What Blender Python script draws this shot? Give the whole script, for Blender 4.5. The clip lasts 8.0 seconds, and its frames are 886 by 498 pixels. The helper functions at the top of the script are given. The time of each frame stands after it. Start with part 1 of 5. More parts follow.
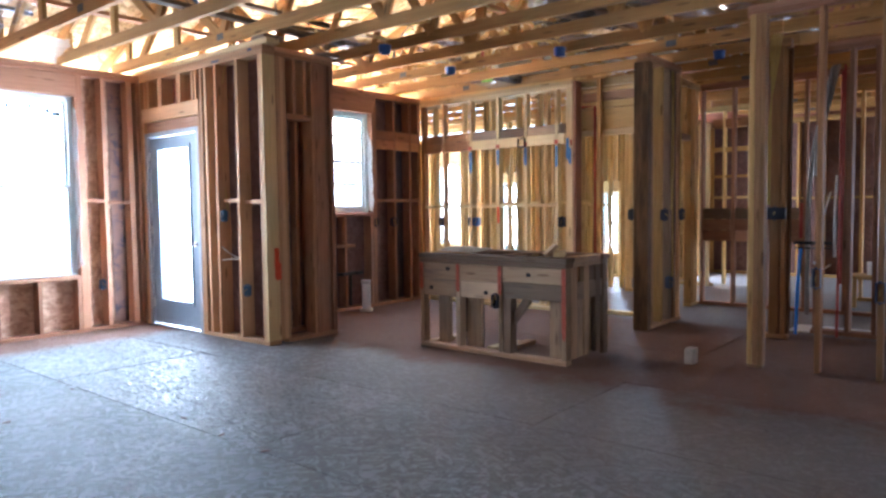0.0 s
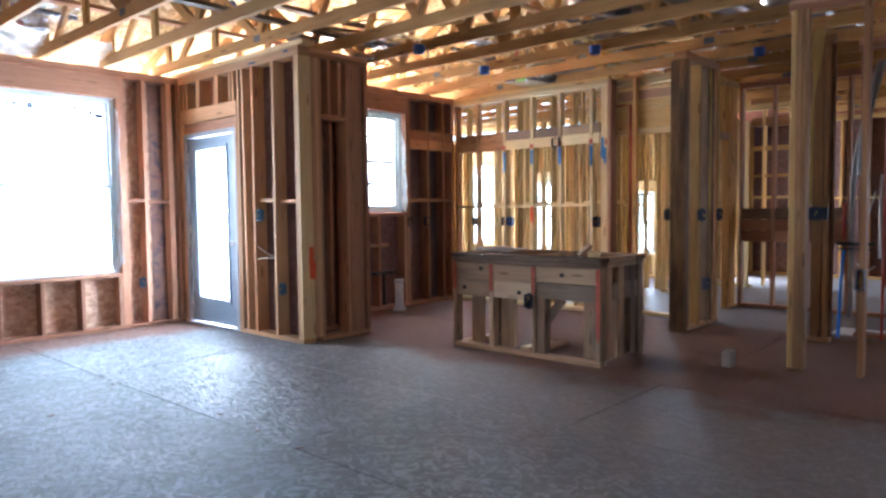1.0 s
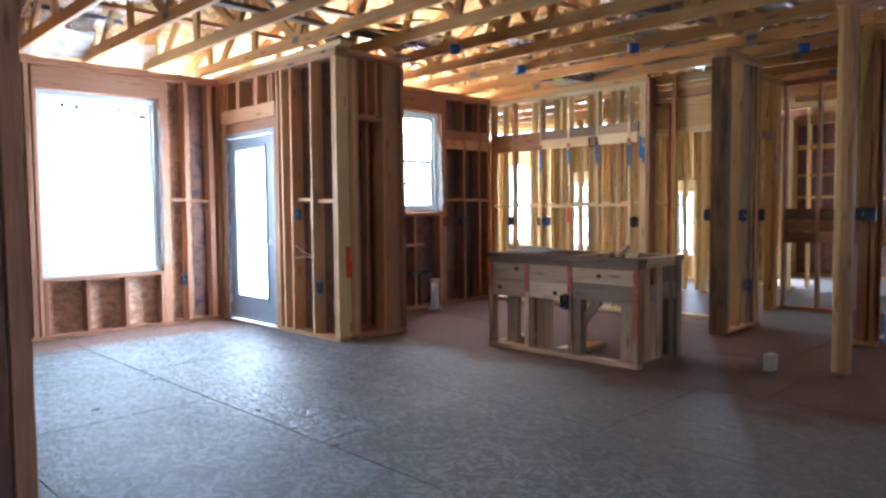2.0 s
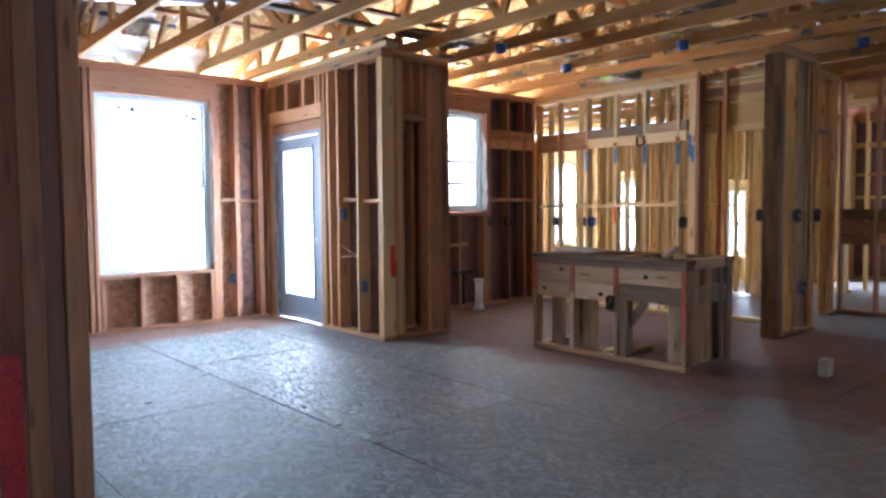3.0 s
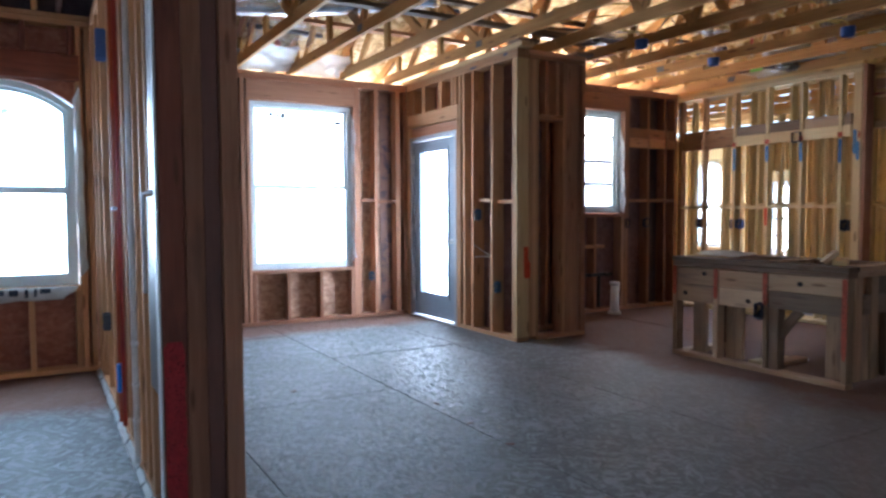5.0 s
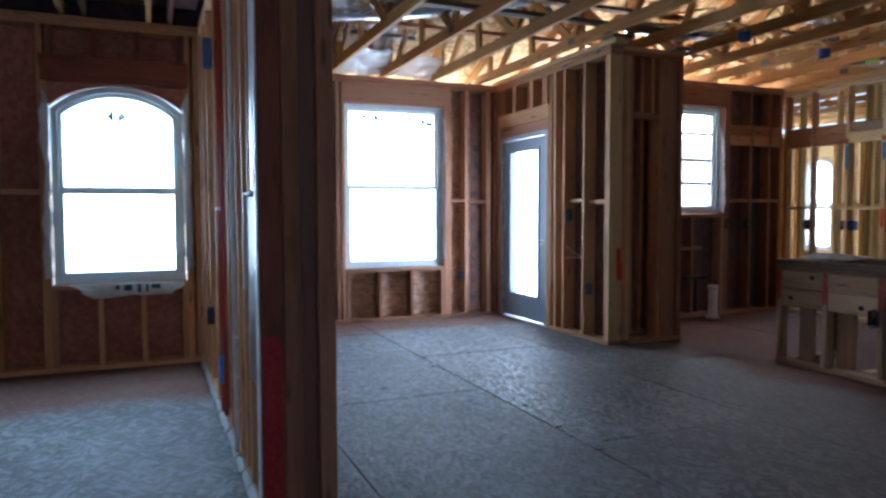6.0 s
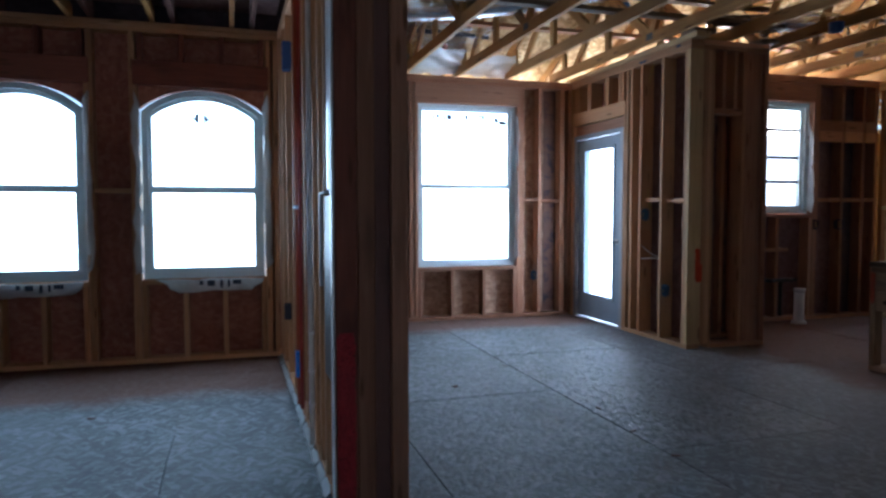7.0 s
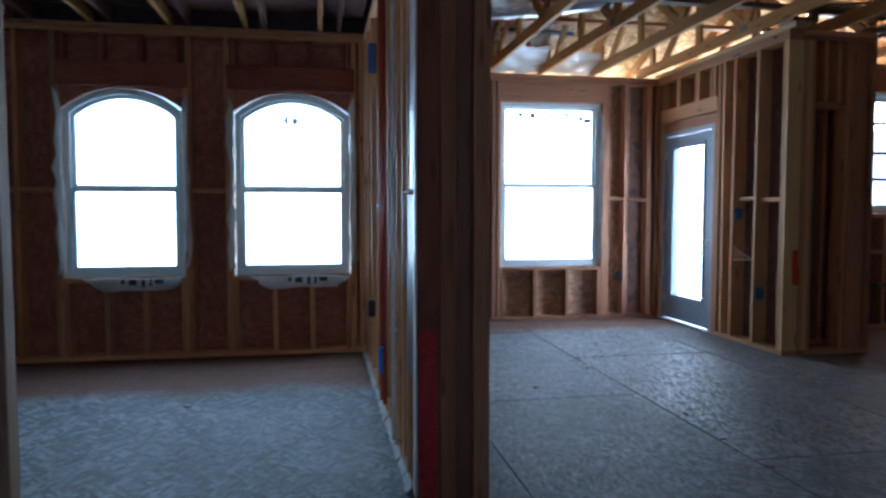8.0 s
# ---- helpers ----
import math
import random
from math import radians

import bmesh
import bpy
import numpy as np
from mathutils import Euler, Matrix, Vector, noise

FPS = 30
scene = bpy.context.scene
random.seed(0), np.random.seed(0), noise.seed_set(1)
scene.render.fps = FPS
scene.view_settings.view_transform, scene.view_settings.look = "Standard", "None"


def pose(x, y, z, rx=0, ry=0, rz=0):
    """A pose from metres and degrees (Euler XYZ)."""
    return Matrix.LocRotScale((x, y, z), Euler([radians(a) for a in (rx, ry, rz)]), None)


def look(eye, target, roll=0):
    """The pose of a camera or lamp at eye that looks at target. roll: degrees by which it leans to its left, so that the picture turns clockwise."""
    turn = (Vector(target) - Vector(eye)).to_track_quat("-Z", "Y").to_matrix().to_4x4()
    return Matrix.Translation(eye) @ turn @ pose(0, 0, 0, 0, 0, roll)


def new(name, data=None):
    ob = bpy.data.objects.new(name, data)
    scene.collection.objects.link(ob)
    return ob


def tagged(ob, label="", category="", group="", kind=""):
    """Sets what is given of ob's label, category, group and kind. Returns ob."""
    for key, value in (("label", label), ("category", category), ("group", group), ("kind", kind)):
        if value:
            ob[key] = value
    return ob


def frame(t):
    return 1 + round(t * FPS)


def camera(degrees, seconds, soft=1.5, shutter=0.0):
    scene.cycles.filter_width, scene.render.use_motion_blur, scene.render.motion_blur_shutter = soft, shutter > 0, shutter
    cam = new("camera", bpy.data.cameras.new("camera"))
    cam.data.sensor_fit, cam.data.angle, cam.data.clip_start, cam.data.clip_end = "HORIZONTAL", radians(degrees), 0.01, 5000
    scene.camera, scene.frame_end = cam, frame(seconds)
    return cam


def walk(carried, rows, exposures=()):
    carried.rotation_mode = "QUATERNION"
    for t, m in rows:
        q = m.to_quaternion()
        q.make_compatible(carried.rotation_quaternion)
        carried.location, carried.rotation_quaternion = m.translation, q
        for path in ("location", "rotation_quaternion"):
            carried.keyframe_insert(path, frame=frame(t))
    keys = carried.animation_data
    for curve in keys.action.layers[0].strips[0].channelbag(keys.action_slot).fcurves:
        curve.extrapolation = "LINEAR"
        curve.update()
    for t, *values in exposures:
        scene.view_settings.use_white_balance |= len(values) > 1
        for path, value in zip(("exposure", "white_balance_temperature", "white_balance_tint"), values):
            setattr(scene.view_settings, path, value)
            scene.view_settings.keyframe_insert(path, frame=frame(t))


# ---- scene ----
cam = camera(65.0, 8.0, soft=2.7, shutter=0.5)
PATH = [
    (0, pose(0, 0, 1.235, 86.74, 0.73, -50.65)),
    (0.5, pose(0, 0, 1.235, 86.75, 0.72, -49.26)),
    (1, pose(0, 0, 1.235, 86.75, 0.67, -47.91)),
    (1.5, pose(0, 0, 1.235, 86.76, 0.61, -46.43)),
    (3, pose(0, 0, 1.235, 86.78, 0.49, -41.32)),
    (3.5, pose(0, 0, 1.235, 86.83, 0.45, -38.73)),
    (4, pose(0, 0, 1.235, 86.86, 0.38, -36.08)),
    (5.5, pose(0, 0, 1.235, 86.94, 0.24, -26.82)),
    (6, pose(0, 0, 1.235, 86.96, 0.19, -22.95)),
    (6.5, pose(0, 0, 1.235, 86.94, 0.12, -19.80)),
    (7, pose(0, 0, 1.235, 86.89, 0.05, -16.99)),
    (7.5, pose(0, 0, 1.235, 86.87, 0.03, -13.68)),
    (8, pose(0, 0, 1.235, 86.82, -0.02, -10.23)),
]
walk(cam, PATH, exposures=[(0.0, 3.02, 5570, 13), (3.0, 2.76, 5650, 13), (4.2, 2.48, 5650, 13), (5.5, 1.86, 5500, 13), (7.0, 1.10, 5350, 11), (8.0, 1.18, 5300, 10)])

# ---- world, sun, large lights ----
world = bpy.data.worlds.new("sky")
scene.world = world
world.use_nodes = True
wn = world.node_tree.nodes
sky = wn.new("ShaderNodeTexSky")
sky.sky_type = "NISHITA"
sky.sun_disc = False
sky.sun_elevation = radians(52)
sky.sun_rotation = radians(200)
wn["Background"].inputs["Strength"].default_value = 0.12
world.node_tree.links.new(sky.outputs["Color"], wn["Background"].inputs["Color"])

sun_data = bpy.data.lights.new("sun", "SUN")
sun_data.energy, sun_data.angle, sun_data.color = 3.5, radians(0.5), (1.0, 0.95, 0.88)
sun = new("sun", sun_data)
# the sun stands behind the house, to the south
sun.matrix_world = look((-5, -14, 20), (0, 0, 0))

DAY = (0.75, 0.885, 1.0)


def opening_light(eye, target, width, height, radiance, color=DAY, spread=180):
    """An added area lamp standing in for daylight, at an opening or the eaves."""
    data = bpy.data.lights.new("added_daylight", "AREA")
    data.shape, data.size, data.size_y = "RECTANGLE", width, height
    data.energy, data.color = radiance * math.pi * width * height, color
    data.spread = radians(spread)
    lamp = new("added_daylight", data)
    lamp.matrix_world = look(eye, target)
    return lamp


WINDOW_L = 7.0
opening_light((2.59, 7.80, 1.52), (2.59, 0, 1.30), 1.3, 1.95, WINDOW_L * 0.41)
opening_light((5.82, 6.64, 1.85), (5.82, 0, 1.75), 1.1, 1.4, WINDOW_L * 0.22)
opening_light((4.12, 6.88, 0.90), (0.0, 6.88, 0.88), 1.1, 2.44, WINDOW_L * 1.0)
opening_light((-1.54, 6.40, 1.45), (-1.54, 0, 1.25), 1.0, 1.65, WINDOW_L * 0.52, (0.66, 0.86, 1.0))
opening_light((-0.20, 6.40, 1.45), (-0.20, 0, 1.25), 1.0, 1.65, WINDOW_L * 0.52, (0.66, 0.86, 1.0))
# front rooms, far behind the kitchen
opening_light((11.85, 9.24, 1.4), (0, 9.24, 1.2), 0.62, 1.8, WINDOW_L * 1.0)
opening_light((11.85, 7.61, 1.05), (0, 7.61, 1.0), 0.7, 1.45, WINDOW_L * 1.6)
opening_light((11.85, 5.56, 1.0), (0, 5.56, 0.9), 0.4, 1.2, WINDOW_L * 5.2)
# lamps at two unseen openings, added to brighten hall and wash room
opening_light((13.6, -0.9, 1.3), (0, -0.9, 1.0), 1.4, 1.6, WINDOW_L * 0.25)
opening_light((12.01, 4.62, 1.1), (11.3, 0, 0.2), 0.6, 1.9, WINDOW_L * 1.0)
# lamp at an unseen window, added to brighten the front room
opening_light((9.3, 10.9, 1.4), (9.3, 0, 1.0), 2.6, 1.6, WINDOW_L * 1.15)
# fill lamps behind the walker, outside two unseen windows added for them
opening_light((-0.8, -3.95, 1.45), (-0.8, 4, 1.3), 2.0, 1.5, WINDOW_L * 0.10)
opening_light((3.3, -3.95, 1.45), (3.3, 4, 1.2), 1.4, 1.5, WINDOW_L * 0.02)
# lamps added to brighten the roof deck, standing in for sunlit ground below
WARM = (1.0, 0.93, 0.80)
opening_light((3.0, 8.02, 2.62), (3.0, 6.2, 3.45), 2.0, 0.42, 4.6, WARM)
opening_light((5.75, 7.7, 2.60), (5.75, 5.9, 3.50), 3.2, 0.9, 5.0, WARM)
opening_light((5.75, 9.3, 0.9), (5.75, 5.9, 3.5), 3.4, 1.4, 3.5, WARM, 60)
# added lamp inside the front wing, brightens the slits between its chords
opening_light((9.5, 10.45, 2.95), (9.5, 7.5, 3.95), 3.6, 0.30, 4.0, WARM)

# ---- materials ----


def nodes(name):
    m = bpy.data.materials.new(name)
    m.use_nodes = True
    return m, m.node_tree.nodes, m.node_tree.links, m.node_tree.nodes["Principled BSDF"]


def ramp(n, stops):
    r = n.new("ShaderNodeValToRGB")
    el = r.color_ramp.elements
    while len(el) < len(stops):
        el.new(0.5)
    for e, (p, c) in zip(el, stops):
        e.position, e.color = p, (*c, 1)
    return r


def local_coords(n, l, scale, turn=0.0):
    """Object coordinates, shifted for each object, in real metres."""
    tc, info = n.new("ShaderNodeTexCoord"), n.new("ShaderNodeObjectInfo")
    mul = n.new("ShaderNodeMath")
    mul.operation = "MULTIPLY"
    mul.inputs[1].default_value = 53.0
    l.new(info.outputs["Random"], mul.inputs[0])
    add = n.new("ShaderNodeVectorMath")
    l.new(tc.outputs["Object"], add.inputs[0])
    l.new(mul.outputs[0], add.inputs[1])
    mp = n.new("ShaderNodeMapping")
    mp.inputs["Scale"].default_value = scale
    if turn:
        spin = n.new("ShaderNodeMapping")
        spin.inputs["Rotation"].default_value = (0, 0, turn)
        l.new(add.outputs[0], spin.inputs[0])
        l.new(spin.outputs[0], mp.inputs[0])
    else:
        l.new(add.outputs[0], mp.inputs[0])
    return mp.outputs[0], info


def noise_tex(n, l, vec, scale=1.0, detail=4.0, rough=0.55, dist=0.0):
    t = n.new("ShaderNodeTexNoise")
    t.inputs["Scale"].default_value = scale
    t.inputs["Detail"].default_value = detail
    t.inputs["Roughness"].default_value = rough
    t.inputs["Distortion"].default_value = dist
    l.new(vec, t.inputs["Vector"])
    return t.outputs["Fac"]


def mix(n, l, a, b, fac, mode="MIX"):
    m = n.new("ShaderNodeMix")
    m.data_type, m.blend_type = "RGBA", mode
    for sock, v in ((m.inputs[6], a), (m.inputs[7], b), (m.inputs[0], fac)):
        if isinstance(v, (tuple, float, int)):
            sock.default_value = (*v, 1) if isinstance(v, tuple) else v
        else:
            l.new(v, sock)
    return m.outputs[2]


def math_node(n, l, op, a, b=0.0, clamp=False):
    m = n.new("ShaderNodeMath")
    m.operation, m.use_clamp = op, clamp
    for sock, v in ((m.inputs[0], a), (m.inputs[1], b)):
        if isinstance(v, (float, int)):
            sock.default_value = v
        else:
            l.new(v, sock)
    return m.outputs[0]


def bump(n, l, bsdf, height, strength, dist=0.004):
    b = n.new("ShaderNodeBump")
    b.inputs["Strength"].default_value, b.inputs["Distance"].default_value = strength, dist
    l.new(height, b.inputs["Height"])
    l.new(b.outputs[0], bsdf.inputs["Normal"])


def lumber(name, dark, light, stain, stain_at=0.62, rough=0.62, vary=0.45):
    """Sawn softwood: grain along the board, knots, blue-grey weather stains, and a tone for each board."""
    m, n, l, b = nodes(name)
    vec, info = local_coords(n, l, (1.3, 26, 26))
    grain = noise_tex(n, l, vec, 1.6, 6, 0.6, 0.8)
    fine, _ = local_coords(n, l, (6, 190, 190))
    fibre = noise_tex(n, l, fine, 1.0, 3)
    both = math_node(n, l, "ADD", math_node(n, l, "MULTIPLY", grain, 0.7), math_node(n, l, "MULTIPLY", fibre, 0.3))
    r = ramp(n, [(0.22, dark), (0.5, tuple((a + c) / 2 for a, c in zip(dark, light))), (0.78, light)])
    l.new(both, r.inputs[0])
    big, _ = local_coords(n, l, (1.1, 6, 6))
    spots = noise_tex(n, l, big, 1.5, 4, 0.6)
    sr = ramp(n, [(stain_at, (0, 0, 0)), (stain_at + 0.14, (1, 1, 1))])
    l.new(spots, sr.inputs[0])
    col = mix(n, l, r.outputs[0], stain, math_node(n, l, "MULTIPLY", sr.outputs[0], 0.6))
    kv, _ = local_coords(n, l, (2.6, 14, 14))
    kn = n.new("ShaderNodeTexVoronoi")
    kn.inputs["Scale"].default_value = 1.0
    l.new(kv, kn.inputs["Vector"])
    kr = ramp(n, [(0.11, (1, 1, 1)), (0.19, (0, 0, 0))])
    l.new(kn.outputs["Distance"], kr.inputs[0])
    col = mix(n, l, col, (0.10, 0.045, 0.02), math_node(n, l, "MULTIPLY", kr.outputs[0], 0.7))
    # some boards are rosier, some paler than their neighbours
    hue = math_node(n, l, "FRACT", math_node(n, l, "MULTIPLY", info.outputs["Random"], 7.31))
    rosy = math_node(n, l, "MULTIPLY", math_node(n, l, "SUBTRACT", hue, 0.55), 1.1, True)
    col = mix(n, l, col, (1.0, 0.80, 0.74), rosy, "MULTIPLY")
    pale = math_node(n, l, "MULTIPLY", math_node(n, l, "SUBTRACT", 0.30, hue), 1.3, True)
    col = mix(n, l, col, tuple(min(1.0, c * 1.25 + 0.05) for c in light), pale)
    tone = math_node(n, l, "ADD", math_node(n, l, "MULTIPLY", info.outputs["Random"], vary), 1.0 - vary * 0.6)
    grey = n.new("ShaderNodeCombineColor")
    for s in grey.inputs:
        if s.name in ("Red", "Green", "Blue"):
            l.new(tone, s)
    col = mix(n, l, col, grey.outputs[0], 1.0, "MULTIPLY")
    l.new(col, b.inputs["Base Color"])
    b.inputs["Roughness"].default_value = rough
    b.inputs["Specular IOR Level"].default_value = 0.2
    bump(n, l, b, both, 0.35, 0.002)
    return m


STUD = lumber("stud_lumber", (0.31, 0.155, 0.045), (0.61, 0.375, 0.13), (0.22, 0.155, 0.10), 0.60)
REDSTUD = lumber("cedar_toned_lumber", (0.225, 0.104, 0.060), (0.44, 0.226, 0.130), (0.15, 0.08, 0.055), 0.60)
PALE = lumber("pale_lumber", (0.45, 0.32, 0.15), (0.70, 0.55, 0.30), (0.40, 0.31, 0.19), 0.62, vary=0.2)
GREYWOOD = lumber("weathered_lumber", (0.10, 0.060, 0.036), (0.25, 0.165, 0.10), (0.05, 0.037, 0.030), 0.52)
BROWN = lumber("brown_lumber", (0.225, 0.105, 0.044), (0.45, 0.245, 0.112), (0.15, 0.09, 0.06), 0.60)
ISLAND = lumber("island_lumber", (0.25, 0.150, 0.082), (0.47, 0.315, 0.185), (0.15, 0.105, 0.08), 0.52)
DARKPOST = lumber("dark_stained_lumber", (0.060, 0.030, 0.014), (0.26, 0.145, 0.062), (0.028, 0.017, 0.011), 0.47)
CHORD = lumber("truss_lumber", (0.26, 0.112, 0.033), (0.52, 0.285, 0.092), (0.19, 0.12, 0.07), 0.60)
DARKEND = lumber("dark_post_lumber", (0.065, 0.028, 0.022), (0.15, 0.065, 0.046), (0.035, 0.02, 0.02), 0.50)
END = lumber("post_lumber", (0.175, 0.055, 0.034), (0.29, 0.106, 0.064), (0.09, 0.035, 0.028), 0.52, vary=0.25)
TAN = lumber("tan_lumber", (0.33, 0.162, 0.077), (0.60, 0.355, 0.18), (0.24, 0.14, 0.09), 0.62)
HEADWOOD = lumber("yellow_header_lumber", (0.47, 0.29, 0.10), (0.72, 0.49, 0.20), (0.36, 0.25, 0.13), 0.62, vary=0.12)
YELLOWPINE = lumber("yellow_pine_lumber", (0.40, 0.26, 0.10), (0.68, 0.48, 0.21), (0.30, 0.22, 0.13), 0.60, vary=0.35)
RUST = lumber("rust_toned_lumber", (0.31, 0.140, 0.068), (0.53, 0.275, 0.140), (0.15, 0.075, 0.05), 0.60)


def flakes(n, l, turn, along, across, bend):
    vec, info = local_coords(n, l, (along, across, 30), turn)
    warp = n.new("ShaderNodeTexNoise")
    warp.inputs["Scale"].default_value = 0.7
    l.new(vec, warp.inputs["Vector"])
    off = n.new("ShaderNodeVectorMath")
    off.operation = "MULTIPLY_ADD"
    off.inputs[1].default_value = (bend, bend, bend)
    l.new(warp.outputs["Color"], off.inputs[0])
    l.new(vec, off.inputs[2])
    v = n.new("ShaderNodeTexVoronoi")
    v.inputs["Scale"].default_value = 1.0
    l.new(off.outputs[0], v.inputs["Vector"])
    sep = n.new("ShaderNodeSeparateColor")
    l.new(v.outputs["Color"], sep.inputs[0])
    return sep.outputs[0], info


def strand_board(name, dark, mid, light, rough=(0.45, 0.7), floor=False, relief=0.4, gloss=0.3, tilted=0.20):
    """Oriented strand board: overlapping flakes in two directions, dust and stains."""
    m, n, l, b = nodes(name)
    f1, info = flakes(n, l, 0.5, *((9, 26, 0.5) if not floor else (13, 44, 0.2)))
    f2, _ = flakes(n, l, -0.65, *((9, 25, 0.5) if not floor else (13, 42, 0.2)))
    f3, _ = flakes(n, l, 1.45, *((13, 34, 0.5) if not floor else (19, 60, 0.2)))
    sel, _ = local_coords(n, l, (9, 9, 9))
    pick = ramp(n, [(0.46, (0, 0, 0)), (0.54, (1, 1, 1))])
    l.new(noise_tex(n, l, sel, 1.0, 2), pick.inputs[0])
    blend = n.new("ShaderNodeMix")
    l.new(pick.outputs[0], blend.inputs[0])
    l.new(f1, blend.inputs[2])
    l.new(f2, blend.inputs[3])
    val = math_node(n, l, "ADD", math_node(n, l, "MULTIPLY", blend.outputs[0], 0.65), math_node(n, l, "MULTIPLY", f3, 0.35))
    r = ramp(n, [(0.26, dark), (0.5, mid), (0.75, light)] if floor else [(0.18, dark), (0.5, mid), (0.84, light)])
    l.new(val, r.inputs[0])
    col = r.outputs[0]
    geo = n.new("ShaderNodeNewGeometry")
    big = noise_tex(n, l, geo.outputs["Position"], 0.9, 5, 0.6)
    br = ramp(n, [(0.35, (0.72, 0.72, 0.72)), (0.65, (1.12, 1.12, 1.12))])
    l.new(big, br.inputs[0])
    col = mix(n, l, col, br.outputs[0], 1.0, "MULTIPLY")
    if floor:
        # trodden mud and sawdust: in the kitchen and along the outer walls
        sep = n.new("ShaderNodeSeparateXYZ")
        l.new(geo.outputs["Position"], sep.inputs[0])
        edge = noise_tex(n, l, geo.outputs["Position"], 1.7, 5, 0.65)
        wob = math_node(n, l, "MULTIPLY", edge, 1.1)
        # tan dust walked in across the great room
        lean = math_node(n, l, "SUBTRACT", sep.outputs["X"], math_node(n, l, "MULTIPLY", sep.outputs["Y"], 0.35))
        dust = math_node(n, l, "MULTIPLY", math_node(n, l, "ADD", math_node(n, l, "SUBTRACT", lean, 0.9), math_node(n, l, "MULTIPLY", edge, 0.5)), 0.45, True)
        col = mix(n, l, col, (0.185, 0.140, 0.122), math_node(n, l, "MULTIPLY", dust, 0.66))
        in_k = math_node(n, l, "ADD", math_node(n, l, "SUBTRACT", sep.outputs["X"], 4.70), wob)
        in_k = math_node(n, l, "MULTIPLY", in_k, 3.0, True)
        in_k = math_node(n, l, "MULTIPLY", in_k, math_node(n, l, "MULTIPLY", math_node(n, l, "SUBTRACT", 7.45, sep.outputs["X"]), 3.5, True))
        near = math_node(n, l, "LESS_THAN", sep.outputs["X"], 0.4)
        line = math_node(n, l, "ADD", math_node(n, l, "MULTIPLY", near, -1.9), 6.85)
        in_w = math_node(n, l, "ADD", math_node(n, l, "SUBTRACT", sep.outputs["Y"], line), math_node(n, l, "MULTIPLY", edge, 0.5))
        in_w = math_node(n, l, "MULTIPLY", in_w, 3.0, True)
        mud = math_node(n, l, "MAXIMUM", in_k, in_w)
        mud = math_node(n, l, "MULTIPLY", mud, 0.88)
        col = mix(n, l, col, (0.138, 0.064, 0.038), mud)
        specks = noise_tex(n, l, geo.outputs["Position"], 42.0, 2)
        sp = ramp(n, [(0.66, (0, 0, 0)), (0.72, (1, 1, 1))])
        l.new(specks, sp.inputs[0])
        col = mix(n, l, col, (0.40, 0.37, 0.33), math_node(n, l, "MULTIPLY", sp.outputs[0], 0.35))
        # scuffs and small dark flecks
        sv, _ = local_coords(n, l, (14, 38, 30), 0.9)
        fk = ramp(n, [(0.655, (0, 0, 0)), (0.70, (1, 1, 1))])
        l.new(noise_tex(n, l, sv, 1.6, 3, 0.6, 0.5), fk.inputs[0])
        col = mix(n, l, col, (0.035, 0.033, 0.035), math_node(n, l, "MULTIPLY", fk.outputs[0], 0.55))
        rr = n.new("ShaderNodeMapRange")
        rr.inputs["To Min"].default_value, rr.inputs["To Max"].default_value = rough
        l.new(math_node(n, l, "MAXIMUM", math_node(n, l, "MULTIPLY", val, 0.75), mud), rr.inputs["Value"])
        l.new(rr.outputs[0], b.inputs["Roughness"])
    else:
        b.inputs["Roughness"].default_value = rough[1]
        b.inputs["Specular IOR Level"].default_value = 0.25
    l.new(col, b.inputs["Base Color"])
    bump(n, l, b, val, relief, 0.003)
    if floor:
        # each flake lies at its own slight tilt
        bn = [x for x in n if x.type == "BUMP"][0]
        flakes(n, l, 0.2, 24, 80, 0.3)
        cells = [x for x in n if x.type == "TEX_VORONOI"][-1]
        tilt = n.new("ShaderNodeVectorMath")
        tilt.operation = "MULTIPLY_ADD"
        tilt.inputs[1].default_value, tilt.inputs[2].default_value = (tilted, tilted, 0.0), (-tilted / 2, -tilted / 2, 0.0)
        l.new(cells.outputs["Color"], tilt.inputs[0])
        plus = n.new("ShaderNodeVectorMath")
        l.new(geo.outputs["Normal"], plus.inputs[0])
        l.new(tilt.outputs[0], plus.inputs[1])
        unit = n.new("ShaderNodeVectorMath")
        unit.operation = "NORMALIZE"
        l.new(plus.outputs[0], unit.inputs[0])
        l.new(unit.outputs[0], bn.inputs["Normal"])
        b.inputs["Specular IOR Level"].default_value = gloss
    return m


FLOOR = strand_board("worn_floor_board", (0.077, 0.089, 0.098), (0.126, 0.143, 0.155), (0.234, 0.260, 0.277), (0.56, 0.88), True, 0.35, 0.26, 0.16)
# one run of sheets lies with its smoother face up
SMOOTHFLOOR = strand_board("smooth_floor_board", (0.077, 0.089, 0.098), (0.126, 0.143, 0.155), (0.234, 0.260, 0.277), (0.40, 0.84), True, 0.45, 0.30, 0.50)
SHEATH = strand_board("wall_sheathing", (0.30, 0.116, 0.074), (0.36, 0.144, 0.092), (0.42, 0.183, 0.120), (0.5, 0.75))
PALESHEATH = strand_board("pale_wall_sheathing", (0.34, 0.195, 0.125), (0.45, 0.275, 0.18), (0.56, 0.375, 0.255), (0.5, 0.75))
DECK = strand_board("roof_sheathing", (0.36, 0.215, 0.080), (0.57, 0.385, 0.170), (0.75, 0.575, 0.32), (0.5, 0.7))
FRONTSHEATH = strand_board("front_sheathing", (0.42, 0.28, 0.13), (0.50, 0.35, 0.17), (0.58, 0.42, 0.22), (0.5, 0.75))
